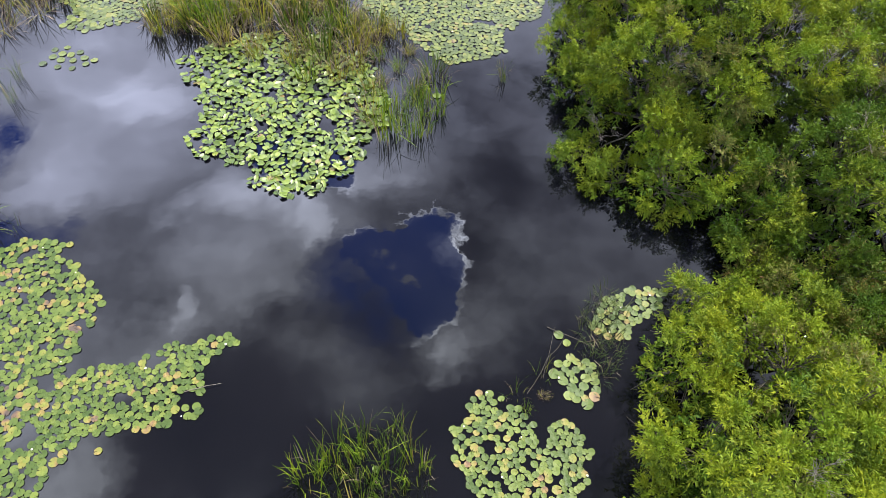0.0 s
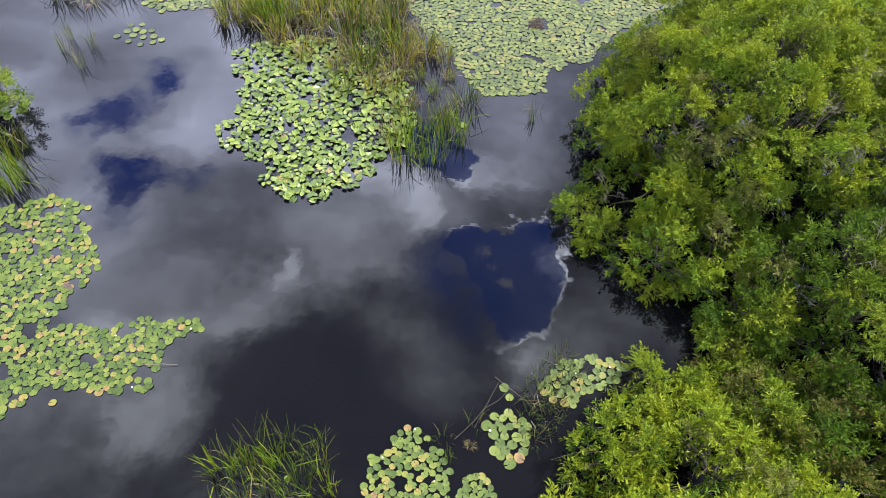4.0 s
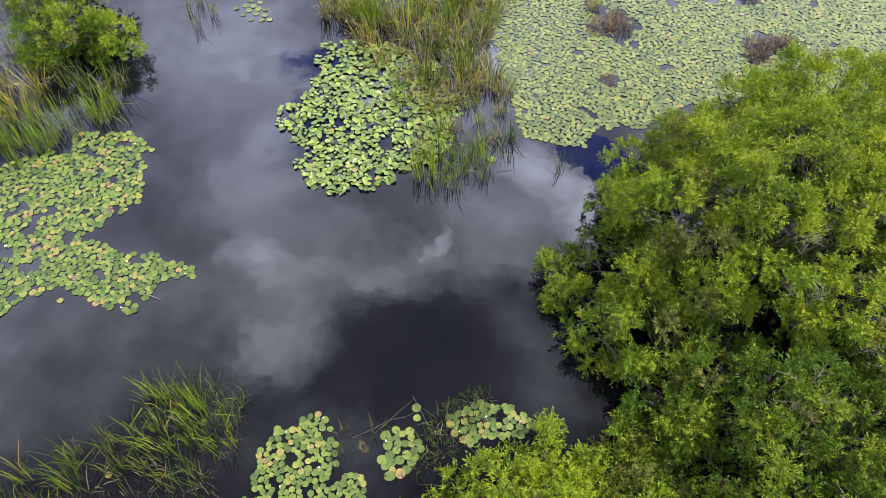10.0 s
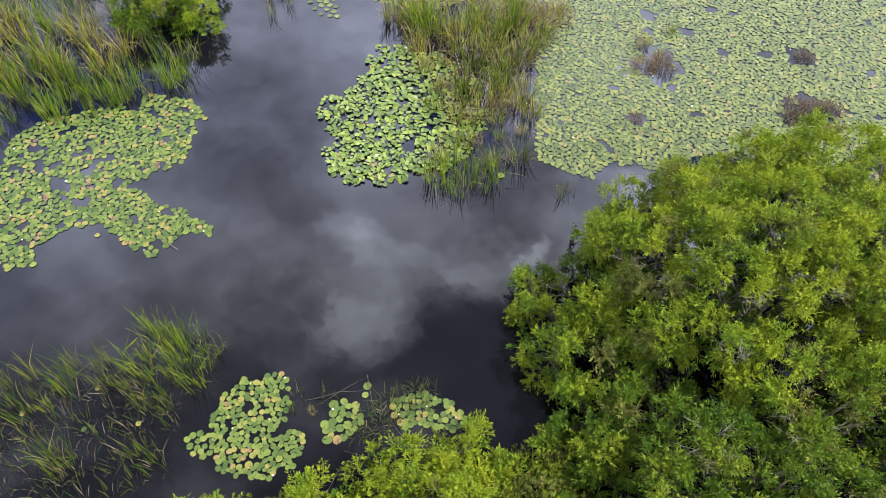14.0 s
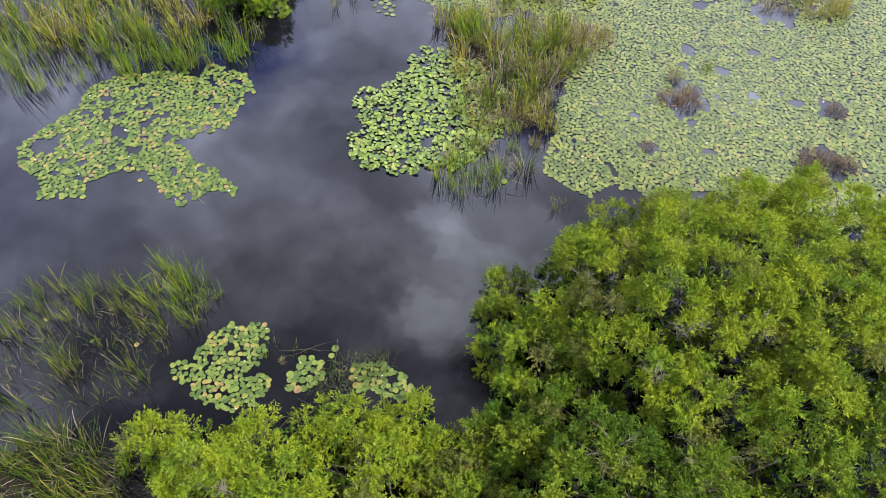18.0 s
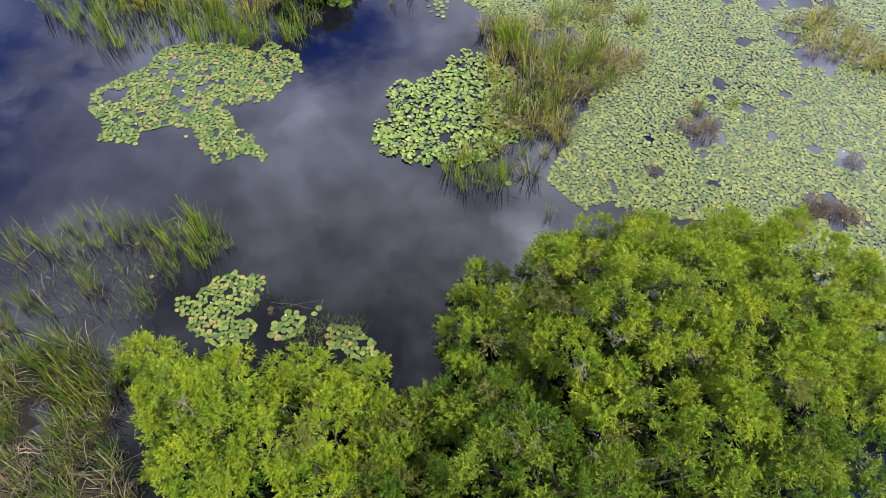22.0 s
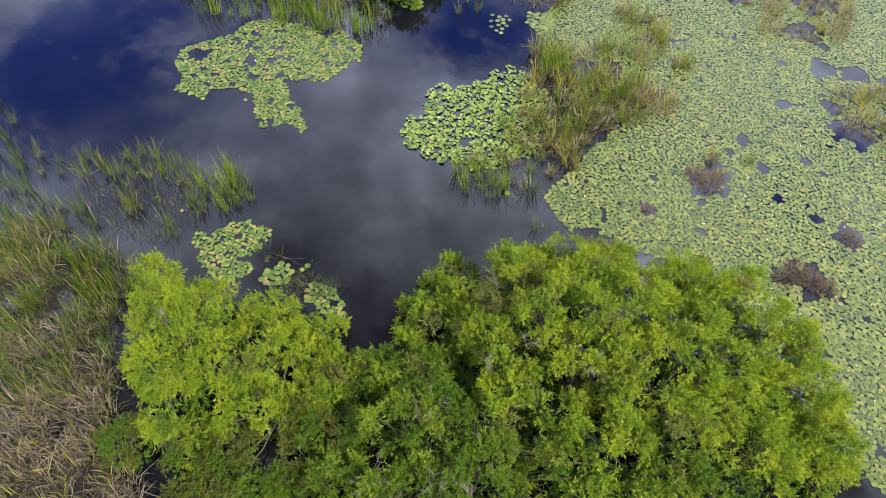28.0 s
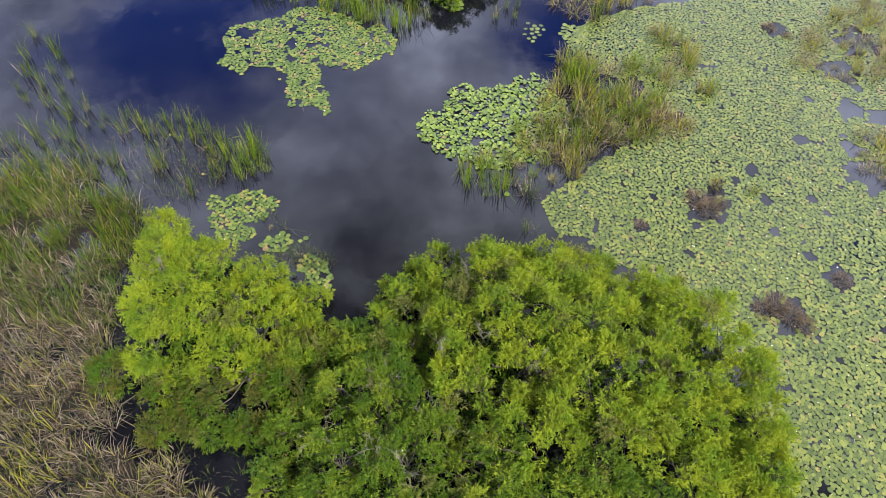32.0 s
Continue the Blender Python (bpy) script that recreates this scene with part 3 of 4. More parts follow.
def willow(lobes, others, foot, material, label, thick=46, sprays=29, leaf=(0.106, 0.0098), reach=0.18, share=0.45, second=None):
    """A many-stemmed willow: trunk, one limb with twigs to each lobe of the crown, and the leaves."""
    tree = tagged(new("willow"), label, "tree", "willows at the pond")
    tree.location = (*foot, 0)
    off = -np.array([*foot, 0.0])
    starts, ways, heads, young = crown_points(lobes, others, thick, sprays, share)
    v, f = leaf_cloud(starts + off, ways, 12, leaf[0], leaf[1], reach)
    # leaves deep inside, in a darker green that paints in the crown's shade
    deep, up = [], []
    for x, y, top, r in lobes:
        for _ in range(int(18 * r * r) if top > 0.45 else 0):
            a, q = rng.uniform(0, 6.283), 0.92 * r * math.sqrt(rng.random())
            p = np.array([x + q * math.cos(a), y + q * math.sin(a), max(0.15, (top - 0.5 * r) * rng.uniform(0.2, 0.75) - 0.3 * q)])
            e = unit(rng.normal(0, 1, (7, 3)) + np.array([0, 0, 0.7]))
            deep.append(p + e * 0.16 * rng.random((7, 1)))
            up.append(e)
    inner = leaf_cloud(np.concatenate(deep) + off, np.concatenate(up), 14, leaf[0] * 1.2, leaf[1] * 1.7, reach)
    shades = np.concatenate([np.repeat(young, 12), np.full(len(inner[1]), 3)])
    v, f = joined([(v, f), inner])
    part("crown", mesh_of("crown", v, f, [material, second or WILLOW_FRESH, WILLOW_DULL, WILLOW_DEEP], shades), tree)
    v, f = joined([tube(wander((0.1 * k, 0, -0.3), (0.25 * math.cos(2.1 * k), 0.25 * math.sin(2.1 * k), 0.55), 0, 4), [0.10, 0.085, 0.07, 0.055], 8) for k in range(3)])
    part("trunk", mesh_of("trunk", v, f, [BARK], smooth=True), tree, "grey fissured willow stems")
    bits = []
    for (x, y, top, r), tips in zip(lobes, heads):
        c = np.array([x, y, max(top - 1.25 * r, 0.15)]) + off
        k = min(1.0, 0.3 + top / 3)
        v, f = tube(wander((0, 0, 0.25), c, 0.1 * k, 6), [0.045 * k, 0.04 * k, 0.033 * k, 0.026 * k, 0.02 * k, 0.013 * k], 6)
        part("limb", mesh_of("limb", v, f, [BARK], smooth=True), tree)
        for p in tips[:: max(1, len(tips) // 9)]:
            q = p + off
            bits.append(tube(wander(c, q, 0.05, 4), [0.012, 0.009, 0.006, 0.003], 4))
            for _ in range(2):
                bits.append(tube(wander(c + (q - c) * 0.6, q + rng.normal(0, 0.18, 3), 0.03, 3), [0.009, 0.006, 0.003], 3))
    v, f = joined(bits)
    tagged(part("twig", mesh_of("twig", v, f, [BARK], smooth=True), tree), kind="stuff")
    return tree


DOME = [(5.7, 12.1, 3.09, .95), (6.1, 12.9, 3.29, .9), (7.0, 12.2, 2.89, .9), (7.1, 13.6, 3.14, 1.0), (7.8, 13.7, 3.09, .9), (4.6, 11.6, 2.54, .9), (4.9, 13.0, 2.64, .9),
        (5.6, 14.0, 2.89, .95), (6.6, 11.0, 2.64, .9), (5.5, 10.7, 2.24, .9), (8.6, 12.5, 2.74, .95), (8.6, 14.5, 2.59, .95), (7.0, 14.7, 2.84, .9), (6.2, 15.0, 2.54, .8), (7.8, 11.4, 2.5, .8), (7.5, 10.9, 2.4, .8), (6.0, 11.5, 2.7, .8)]
WEST = [(3.0, 10.1, .6, .6), (3.2, 11.7, 1.1, .75), (4.0, 11.3, 2.1, .8), (4.4, 10.2, 1.5, .8), (4.3, 8.9, 1.3, .7), (3.6, 9.4, .7, .6), (3.2, 12.9, 1.2, .8), (4.2, 13.6, 2.2, .85), (3.4, 14.3, 1.2, .75), (5.2, 9.3, 1.4, .8)]
NORTH = [(4.7, 15.6, 2.1, .85), (5.5, 16.2, 2.4, .9), (4.1, 16.1, 1.1, .75), (5.9, 17.1, 2.1, .85), (5.0, 17.0, 1.9, .8), (6.6, 17.6, 1.9, .8), (7.7, 17.7, 1.8, .8), (8.9, 17.5, 1.7, .8), (6.8, 16.5, 2.3, .9), (7.9, 16.7, 2.1, .9), (7.6, 15.6, 2.5, .9), (9.2, 15.7, 2.2, .9), (9.3, 17.0, 1.1, .8), (4.9, 17.0, 1.1, .7), (7.0, 17.6, 1.0, .7), (8.4, 17.7, 1.0, .7)]
EAST = [(7.5, 8.3, 1.85, .9), (8.2, 10.3, 2.15, .95), (9.2, 8.1, 1.85, .9), (8.2, 6.9, 1.1, .7), (7.0, 7.8, 1.1, .7), (5.7, 8.5, 1.0, .7), (6.4, 9.3, 1.6, .85), (7.4, 9.3, 2.0, .85), (9.2, 9.6, 2.2, .9), (9.6, 11.2, 2.3, 1.0), (10.2, 13.0, 2.3, 1.0), (10.4, 9.0, 1.9, .9), (9.4, 6.8, 1.1, .7), (6.4, 7.7, .7, .5), (5.6, 7.7, .5, .5), (8.9, 11.4, 2.4, .9), (9.9, 7.9, 1.5, .8), (9.8, 14.6, 2.2, .9), (9.3, 13.6, 2.4, .9), (8.3, 9.2, 2.0, .8), (6.3, 8.4, 1.2, .7)]
SOUTH = [(2.3, 2.0, 1.0, .55), (3.2, 2.6, 1.3, .75), (4.1, 2.7, 2.1, .85), (3.8, 3.8, 1.5, .8), (4.7, 3.6, 2.0, .85), (5.6, 4.2, 1.9, .85), (5.3, 2.6, 1.7, .8), (6.3, 3.0, 1.6, .75), (6.9, 3.4, .6, .6), (6.5, 4.8, 1.3, .7)]
SHORE = [(4.0, 5.1, 1.1, .7), (4.1, 5.8, .95, .6), (4.45, 6.5, .7, .5), (5.1, 5.9, .95, .7), (5.3, 5.0, 1.7, .75), (6.1, 6.2, .85, .6), (6.3, 5.5, .8, .6), (5.3, 6.8, .5, .4)]
VINES = [(7.45, 6.42, .6, .45), (7.88, 6.60, .55, .45), (7.0, 6.45, .75, .6), (6.7, 5.9, .7, .55), (7.5, 6.0, .6, .5), (8.2, 6.5, .5, .5), (6.4, 6.3, .8, .65), (5.8, 7.1, .6, .55), (7.2, 5.9, .6, .6), (7.9, 4.4, .5, .5), (7.4, 3.2, .8, .6), (7.2, 7.1, .8, .6), (6.9, 2.0, .8, .6), (7.2, 4.4, .9, .6), (5.9, 6.4, .7, .5), (8.2, 5.6, .35, .45), (8.3, 4.6, .4, .5), (8.1, 3.4, .5, .5), (7.7, 6.5, .5, .5)]
BANK = [(-10.0, 9.8, 1.0, .6), (-10.6, 9.3, 1.3, .7), (-11.3, 10.2, 1.6, .8), (-12.0, 9.6, 1.6, .8), (-11.0, 8.6, 1.2, .6), (-12.2, 11.0, 1.7, .9)]
GROVE = DOME + WEST + NORTH + EAST
dome = willow(DOME, GROVE, (6.6, 12.6), WILLOW, "broad domed willow with dense yellow-green leaves over the pond", share=0.68)
west = willow(WEST, GROVE, (4.4, 11.0), WILLOW, "low spreading willow overhanging the dark water")
willow(NORTH, GROVE, (6.6, 15.8), WILLOW_FRESH, "bright green willow beside the lily pad field")
east = willow(EAST, GROVE, (8.2, 9.2), WILLOW_DEEP, "dull green willow with bare twigs in its crown", share=0.4, second=WILLOW)
south = willow(SOUTH, SOUTH + SHORE, (4.6, 3.2), WILLOW_FRESH, "bright yellow-green willow bush at the marsh edge", share=0.35, second=WILLOW)
willow(SHORE, SOUTH + SHORE, (5.0, 5.6), WILLOW_FRESH, "small lime-green willow bush by the open water", share=0.3, second=WILLOW)
willow(VINES, SOUTH + SHORE + VINES, (6.7, 5.4), VINE, "low olive-brown shrub tangled with vines over muddy water", share=0.35, second=WILLOW_DEEP)
willow(BANK, BANK, (-11.0, 9.6), WILLOW_DEEP, "green bush on the far reedy bank")


# ---- lily pads ----
def pad_mesh(material, sides=15, cup=0.06):
    """A floating round pad of radius one with its notch, a little dished."""
    notch, turn = rng.uniform(0.12, 0.3), rng.uniform(0, 6.28)
    a = np.linspace(notch / 2, 2 * np.pi - notch / 2, sides) + turn
    r = 1 + rng.normal(0, 0.035, sides)
    rim = np.stack([r * np.cos(a), r * np.sin(a) * rng.uniform(0.88, 1.0), cup * rng.uniform(0.2, 1.4, sides)], -1)
    low = rim * 0.96 - np.array([0, 0, 0.05])
    v = np.concatenate([[[0, 0, 0]], rim, low])
    me = bpy.data.meshes.new("pad")
    faces = [(0, i, i + 1) for i in range(1, sides)] + [(i, i + sides, i + sides + 1, i + 1) for i in range(1, sides)]
    me.from_pydata([tuple(p) for p in v], [], faces)
    me.materials.append(material)
    return me


def flat_pads(places, material, sides=9):
    """Many pads in one mesh: rows of x, y, z, radius, tilt and turn."""
    q = np.array(places)
    n = len(q)
    a = np.linspace(0.1, 2 * np.pi - 0.1, sides)[None] + q[:, 5:6]
    r = q[:, 3:4] * (1 + rng.normal(0, 0.03, (n, sides)))
    x, y = r * np.cos(a), r * np.sin(a)
    z = q[:, 2:3] + x * q[:, 4:5] + rng.uniform(0, 0.05, (n, sides)) * q[:, 3:4]
    rim = np.stack([q[:, :1] + x, q[:, 1:2] + y, np.maximum(z, 0.005)], -1)
    v = np.concatenate([np.stack([q[:, 0], q[:, 1], q[:, 2]], -1)[:, None], rim], 1).reshape(-1, 3)
    at = (np.arange(n) * (sides + 1))[:, None] + np.arange(1, sides)[None]
    f = np.stack([np.broadcast_to((np.arange(n) * (sides + 1))[:, None], at.shape), at, at + 1], -1).reshape(-1, 3)
    return mesh_of("pads", v, f, [material])


def pad_patch(outline, gap, size, material, label, holes=0.35, nearest=None, most=300, seed=1.0, scale=1.1, grow=False, clear=(), fray=0.0):
    """A raft of lily pads; the pads nearest to a place are single parts, the rest are joined."""
    raft = tagged(new("lily_pad_patch"), label, "water lilies", "lily pad patches")
    spots = [(x, y) for x, y in scatter(outline, gap, int(14 * np.prod(np.ptp(np.array(outline), axis=0)) / gap / gap) + 400)
             if patchy(x, y, scale, seed) < holes and patchy(x, y, 2.9 * scale, seed + 5) < holes - 0.02 and patchy(x, y, 6.5, seed + 9) < 0.58
             and to_edge(x, y, outline) > fray * (1 + 1.8 * patchy(x, y, 2.3, seed + 2)) and all(math.hypot(x - u, y - v) > r * (0.8 + 0.6 * patchy(x, y, 2.5, 17.0)) for u, v, r in clear)]
    if nearest:
        spots.sort(key=lambda p: math.hypot(p[0] - nearest[0], p[1] - nearest[1]))
    kinds = [pad_mesh(material) for _ in range(7)]
    tree = kdtree.KDTree(len(spots))
    for n, (x, y) in enumerate(spots):
        tree.insert((x, y, 0), n)
    tree.balance()

    def girth(x, y):
        """Each pad grows until it meets its neighbours."""
        near = [d for _, _, d in tree.find_n((x, y, 0), 4)[1:]]
        room = 0.585 * sum(near) / len(near) if near else size
        return min(max(room, 0.72 * size), 1.3 * size) * rng.uniform(0.86, 1.12)

    def wax(x, y):
        """The pads grow larger towards the sunny east end of a field."""
        return 1 + 0.07 * min(1.0, max(0.0, (x - 0.5) / 5.0)) if grow else 1.0

    for n, (x, y) in enumerate(spots[:most]):
        r = girth(x, y) * wax(x, y)
        part("pad", kinds[n % 7], raft, m=pose(x, y, 0.005 + 0.009 * rng.random(), rng.normal(0, 1.3), rng.normal(0, 1.3), rng.uniform(0, 360)) @ Matrix.Diagonal((r, r, 0.12, 1)))
    rest = [(x, y, 0.006 + 0.012 * rng.random(), girth(x, y) * wax(x, y), rng.normal(0, 0.035), rng.uniform(0, 6.28)) for x, y in spots[most:]]
    if rest:
        tagged(part("pad_raft", flat_pads(rest, material), raft), kind="stuff")
    return raft


LEFT = [(-7.99, 1.64), (-8.33, 2.33), (-8.66, 3.37), (-9.54, 3.97), (-9.32, 5.06), (-8.63, 6.48), (-8.46, 7.34), (-7.6, 7.98), (-6.61, 8.06), (-6.29, 7.37), (-5.68, 6.65), (-5.74, 5.99), (-5.98, 5.23), (-5.2, 5.51),
        (-4.52, 5.88), (-3.92, 5.86), (-3.45, 6.11), (-3.21, 5.88), (-3.68, 5.39), (-3.58, 5.13), (-3.63, 4.52), (-4.32, 4.32), (-5.21, 4.23), (-5.66, 3.55), (-5.64, 2.85), (-5.16, 2.6), (-5.73, 1.59), (-6.29, 1.75), (-7.24, 1.45)]
pad_patch(LEFT, 0.084, 0.056, PAD, "ragged raft of yellow-green water lily pads on open water", 0.37, (-4, 5), 300, 2.0, fray=0.02)
NEAR = [(0.28, 4.95), (0.78, 5.05), (1.3, 4.81), (1.55, 4.53), (1.65, 4.12), (1.81, 4.53), (2.12, 4.58), (2.27, 4.3), (2.49, 4.04), (2.35, 3.61), (1.91, 3.2), (1.5, 2.95), (1.09, 3.1), (0.6, 3.4), (0.28, 3.85), (0.24, 4.38), (0.54, 4.57)]
pad_patch(NEAR, 0.078, 0.052, PAD, "small raft of lily pads with yellowing leaves", 0.40, seed=3.0, fray=0.03)
pad_patch([(1.89, 5.35), (2.05, 5.56), (2.29, 5.67), (2.6, 5.56), (2.61, 4.96), (2.41, 4.77), (2.08, 4.96)], 0.11, 0.072, PAD, "loose group of round lily pads by a broken stem", 0.5, seed=6.0)
pad_patch([(2.64, 6.21), (3.01, 6.84), (3.39, 7.02), (4.06, 6.97), (3.86, 6.61), (3.37, 6.27), (3.23, 5.99), (2.93, 5.94)], 0.092, 0.062, PAD, "lily pads among dark sedge beside the willow bush", 0.5, seed=8.0)
# small pools among the pads: centre and radius
POOLS = [(0.15, 18.3, 0.75), (-0.6, 18.8, 0.4), (4.0, 19.75, 0.8), (2.8, 21.7, 0.5), (1.0, 16.1, 0.32), (-9.1, 22.6, 0.6), (-1.4, 23.8, 0.9), (-3.0, 22.0, 0.3), (-0.2, 20.2, 0.3), (-4.4, 24.2, 0.5), (-6.8, 24.4, 0.8), (-8.5, 25.6, 1.0), (6.2, 18.4, 0.4), (-3.4, 16.6, 0.6), (-5.4, 16.6, 0.6), (-4.9, 24.2, 0.35), (-4.2, 25.2, 0.6), (-5.8, 24.8, 0.3), (-2.6, 23.6, 0.5), (-1.5, 20.0, 0.35), (1.1, 20.2, 0.22), (2.0, 21.0, 0.25)]
FIELD = [(0.07, 13.0), (0.8, 13.2), (1.7, 13.5), (1.7, 14.4), (2.5, 15.0), (3.1, 16.2), (4.2, 17.4), (6.0, 18.0), (8.5, 18.4), (10, 18.9), (11.5, 22), (10, 26), (4, 28), (-4, 30), (-12, 29), (-11, 20), (-10.4, 17.6), (-9.5, 15.6), (-8.5, 14.6), (-7.4, 14.4), (-6.3, 15.0),
         (-5.6, 16.2), (-4.6, 17.2), (-3.3, 17.2), (-2.4, 16.0), (-1.9, 15.2), (-0.7, 14.0)]
pad_patch(FIELD, 0.080, 0.056, PAD_PALE, "wide field of pale green water lily pads", 0.58, (2, 15), 300, 4.0, 0.9, grow=True, clear=POOLS, fray=0.1)


def dock_leaf(sides=13):
    """An oval heart-shaped leaf, folded along its rib, on a stalk that goes down into the water."""
    a = np.linspace(0.28, 2 * np.pi - 0.28, sides)
    x, y = -np.cos(a) * 0.62 * (1 + 0.1 * np.cos(2 * a)) + 0.25, np.sin(a) * 0.46
    rim = np.stack([x, y, np.abs(y) * rng.uniform(0.02, 0.22) - 0.12 * np.maximum(x, 0) ** 2], -1)
    v = [(0, 0, 0)] + [tuple(p) for p in rim] + [(0.02, 0.02, 0), (-0.02, 0.02, 0), (0, -0.02, 0), (0.0, 0.0, -1.1)]
    f = [(0, i + 1, i) for i in range(1, sides)] + [(sides + 1, sides + 2, sides + 4), (sides + 2, sides + 3, sides + 4), (sides + 3, sides + 1, sides + 4)]
    me = bpy.data.meshes.new("leaf")
    me.from_pydata(v, [], f)
    me.materials.append(DOCK)
    return me


def dock_bed(outline, gap, label, most=300):
    """Raised leaves; those past the first few hundred are joined."""
    bed = tagged(new("spatterdock_bed"), label, "water plants")
    kinds = [dock_leaf() for _ in range(8)]
    spots = [p for p in scatter(outline, gap, 90000) if patchy(*p, 1.5, 12.0) < 0.5 and patchy(*p, 3.2, 3.0) < 0.36 and to_edge(*p, outline) > 0.3 * (1 + 1.5 * patchy(*p, 2.2, 8.0)) - 0.2]
    spots.sort(key=lambda p: p[1] - p[0] * 0.3)
    rest = []
    for n, (x, y) in enumerate(spots):
        m = pose(x, y, rng.uniform(0.012, 0.07), rng.normal(0, 8), rng.normal(2, 8), rng.uniform(0, 360)) @ Matrix.Scale(rng.uniform(0.075, 0.145), 4)
        if n < most:
            part("leaf", kinds[n % 8], bed, m=m)
        else:
            rest.append((kinds[n % 8], m))
    vs, fs, at = [], [], 0
    for me, m in rest:
        vs += [tuple(m @ q.co) for q in me.vertices]
        fs += [tuple(at + k for k in q.vertices) for q in me.polygons]
        at += len(me.vertices)
    tagged(part("leaf_mass", mesh_of("leaf_mass", vs, fs, [DOCK]), bed), kind="stuff")
    return bed


dock_bed([(-6.05, 13.15), (-5.5, 13.7), (-4.6, 14.2), (-3.9, 14.3), (-2.5, 14.1), (-1.3, 13.0), (-0.9, 11.9), (-1.2, 10.7), (-1.4, 9.95), (-1.9, 9.45), (-2.45, 8.98), (-3.0, 9.1), (-3.7, 9.4), (-3.9, 9.75), (-4.6, 9.95), (-5.5, 10.6), (-5.0, 11.0), (-5.15, 11.5), (-5.3, 12.2), (-5.6, 12.5)],
         0.083, "bed of raised heart-shaped spatterdock leaves")


# ---- reeds and grasses ----
def clump_kind(green, green_n, dry_n, radius, tall, spread, bend, wide, label, name="reed_clump", dry=REED_DRY):
    """One tussock with its living and its dead blades; copies are set out later."""
    thing = tagged(new(name), label, "reeds", "reed clumps")
    v, f = tuft(green_n, radius, tall, spread, bend, wide)
    tagged(part("foliage", mesh_of("foliage", v, f, [green]), thing), kind="stuff")
    if dry_n:
        v, f = tuft(dry_n, radius * 1.15, tall * 0.8, spread * 1.6, bend * 1.7, wide * 0.9)
        tagged(part("dead_foliage", mesh_of("dead_foliage", v, f, [dry]), thing, "bleached dead blades"), kind="stuff")
    return thing


reeds = [clump_kind(REED_GREEN, 25, 4, 0.17, 0.98, 0.10, 0.35, 0.0145, "upright green reeds standing in dark water") for _ in range(4)]
sparse = [clump_kind(REED_GREEN, 11, 5, 0.22, 0.75, 0.22, 0.6, 0.0115, "thin bent reeds standing in dark water") for _ in range(3)]
fresh = [clump_kind(REED_FRESH, 36, 4, 0.22, 0.85, 0.11, 0.4, 0.015, "vivid green upright reeds in front of the grass") for _ in range(3)]
tussocks = [clump_kind(g, 52, d, 0.27, 0.85, 0.24, 0.7, 0.017, "dense olive tussock with straw-coloured dead blades", "grass_tussock") for g, d in ((REED_OLIVE, 40), (REED_FRESH, 18), (REED_OLIVE, 55), (REED_FRESH, 36), (REED_GREEN, 40))]
straws = [clump_kind(REED_OLIVE, 20, 70, 0.3, 0.85, 0.45, 0.9, 0.017, "tussock of mostly dry straw grass", "grass_tussock") for _ in range(3)]
broken = [clump_kind(BROWN, 6, 6, 0.2, 0.42, 0.5, 0.9, 0.009, "broken brown and straw stems lying in dark water") for _ in range(3)]
sedges = [clump_kind(REED_DARK, 30, 4, 0.22, 0.45, 0.5, 0.5, 0.012, "dark low sedge at the water's surface", "sedge_clump") for _ in range(2)]
stubbles = [clump_kind(BROWN, 220, 90, 0.38, 0.42, 0.6, 0.7, 0.013, "low brown dead stubble among the lily pads", "brown_stubble", BROWN) for _ in range(2)]
used = set()


def plant(kinds, x, y, size=1.0):
    kind = kinds[int(rng.integers(len(kinds)))]
    m = pose(x, y, 0, rng.normal(0, 3), rng.normal(0, 3), rng.uniform(0, 360)) @ Matrix.Scale(size, 4)
    if kind.name not in used:
        used.add(kind.name)
        kind.matrix_basis = m
        return kind
    return copy_thing(kind, m)


def plant_area(kinds, outline, gap, low=0.8, high=1.2, tries=2500, thin=9.0):
    for x, y in scatter(outline, gap, tries):
        if patchy(x, y, 1.4, 41.0) > thin:
            continue
        plant(kinds, x, y, rng.uniform(low, high))


plant_area(reeds + fresh, [(-3.0, 0.3), (-2.6, 1.4), (-2.0, 2.5), (-1.5, 3.3), (-1.0, 3.0), (-1.4, 2.1), (-1.8, 1.2), (-2.1, 0.3)], 0.40, 0.65, 1.15)
plant_area(reeds + fresh + fresh, [(-1.9, 3.6), (-1.3, 4.2), (-0.5, 4.5), (-0.1, 4.0), (-0.3, 3.4), (-0.9, 3.4)], 0.29, 0.6, 1.05)
plant_area(reeds, [(-3.2, -2.9), (-2.7, -0.6), (-2.4, 0.2), (-1.7, 0.0), (-1.9, -1.4), (-2.3, -3.0)], 0.50, 0.75, 1.15)
plant_area(reeds, [(-1.6, -4.4), (-1.7, -2.6), (-1.0, -1.0), (-0.5, -0.1), (0.1, 0.3), (-0.2, -1.2), (-0.2, -2.6), (-1.0, -4.2)], 0.50, 0.7, 1.1)
plant_area(sparse, [(-1.7, 0.2), (-1.0, 2.2), (-0.6, 3.3), (0.3, 2.8), (0.9, 2.2), (0.3, 0.7), (-0.7, -0.4)], 0.42, 0.7, 1.15)
plant_area(broken, [(-2.3, 0.6), (-1.3, 2.4), (-0.5, 3.3), (0.3, 2.6), (0.4, 1.4), (-0.8, -0.4), (-1.8, -1.2)], 0.52, 0.6, 1.1)
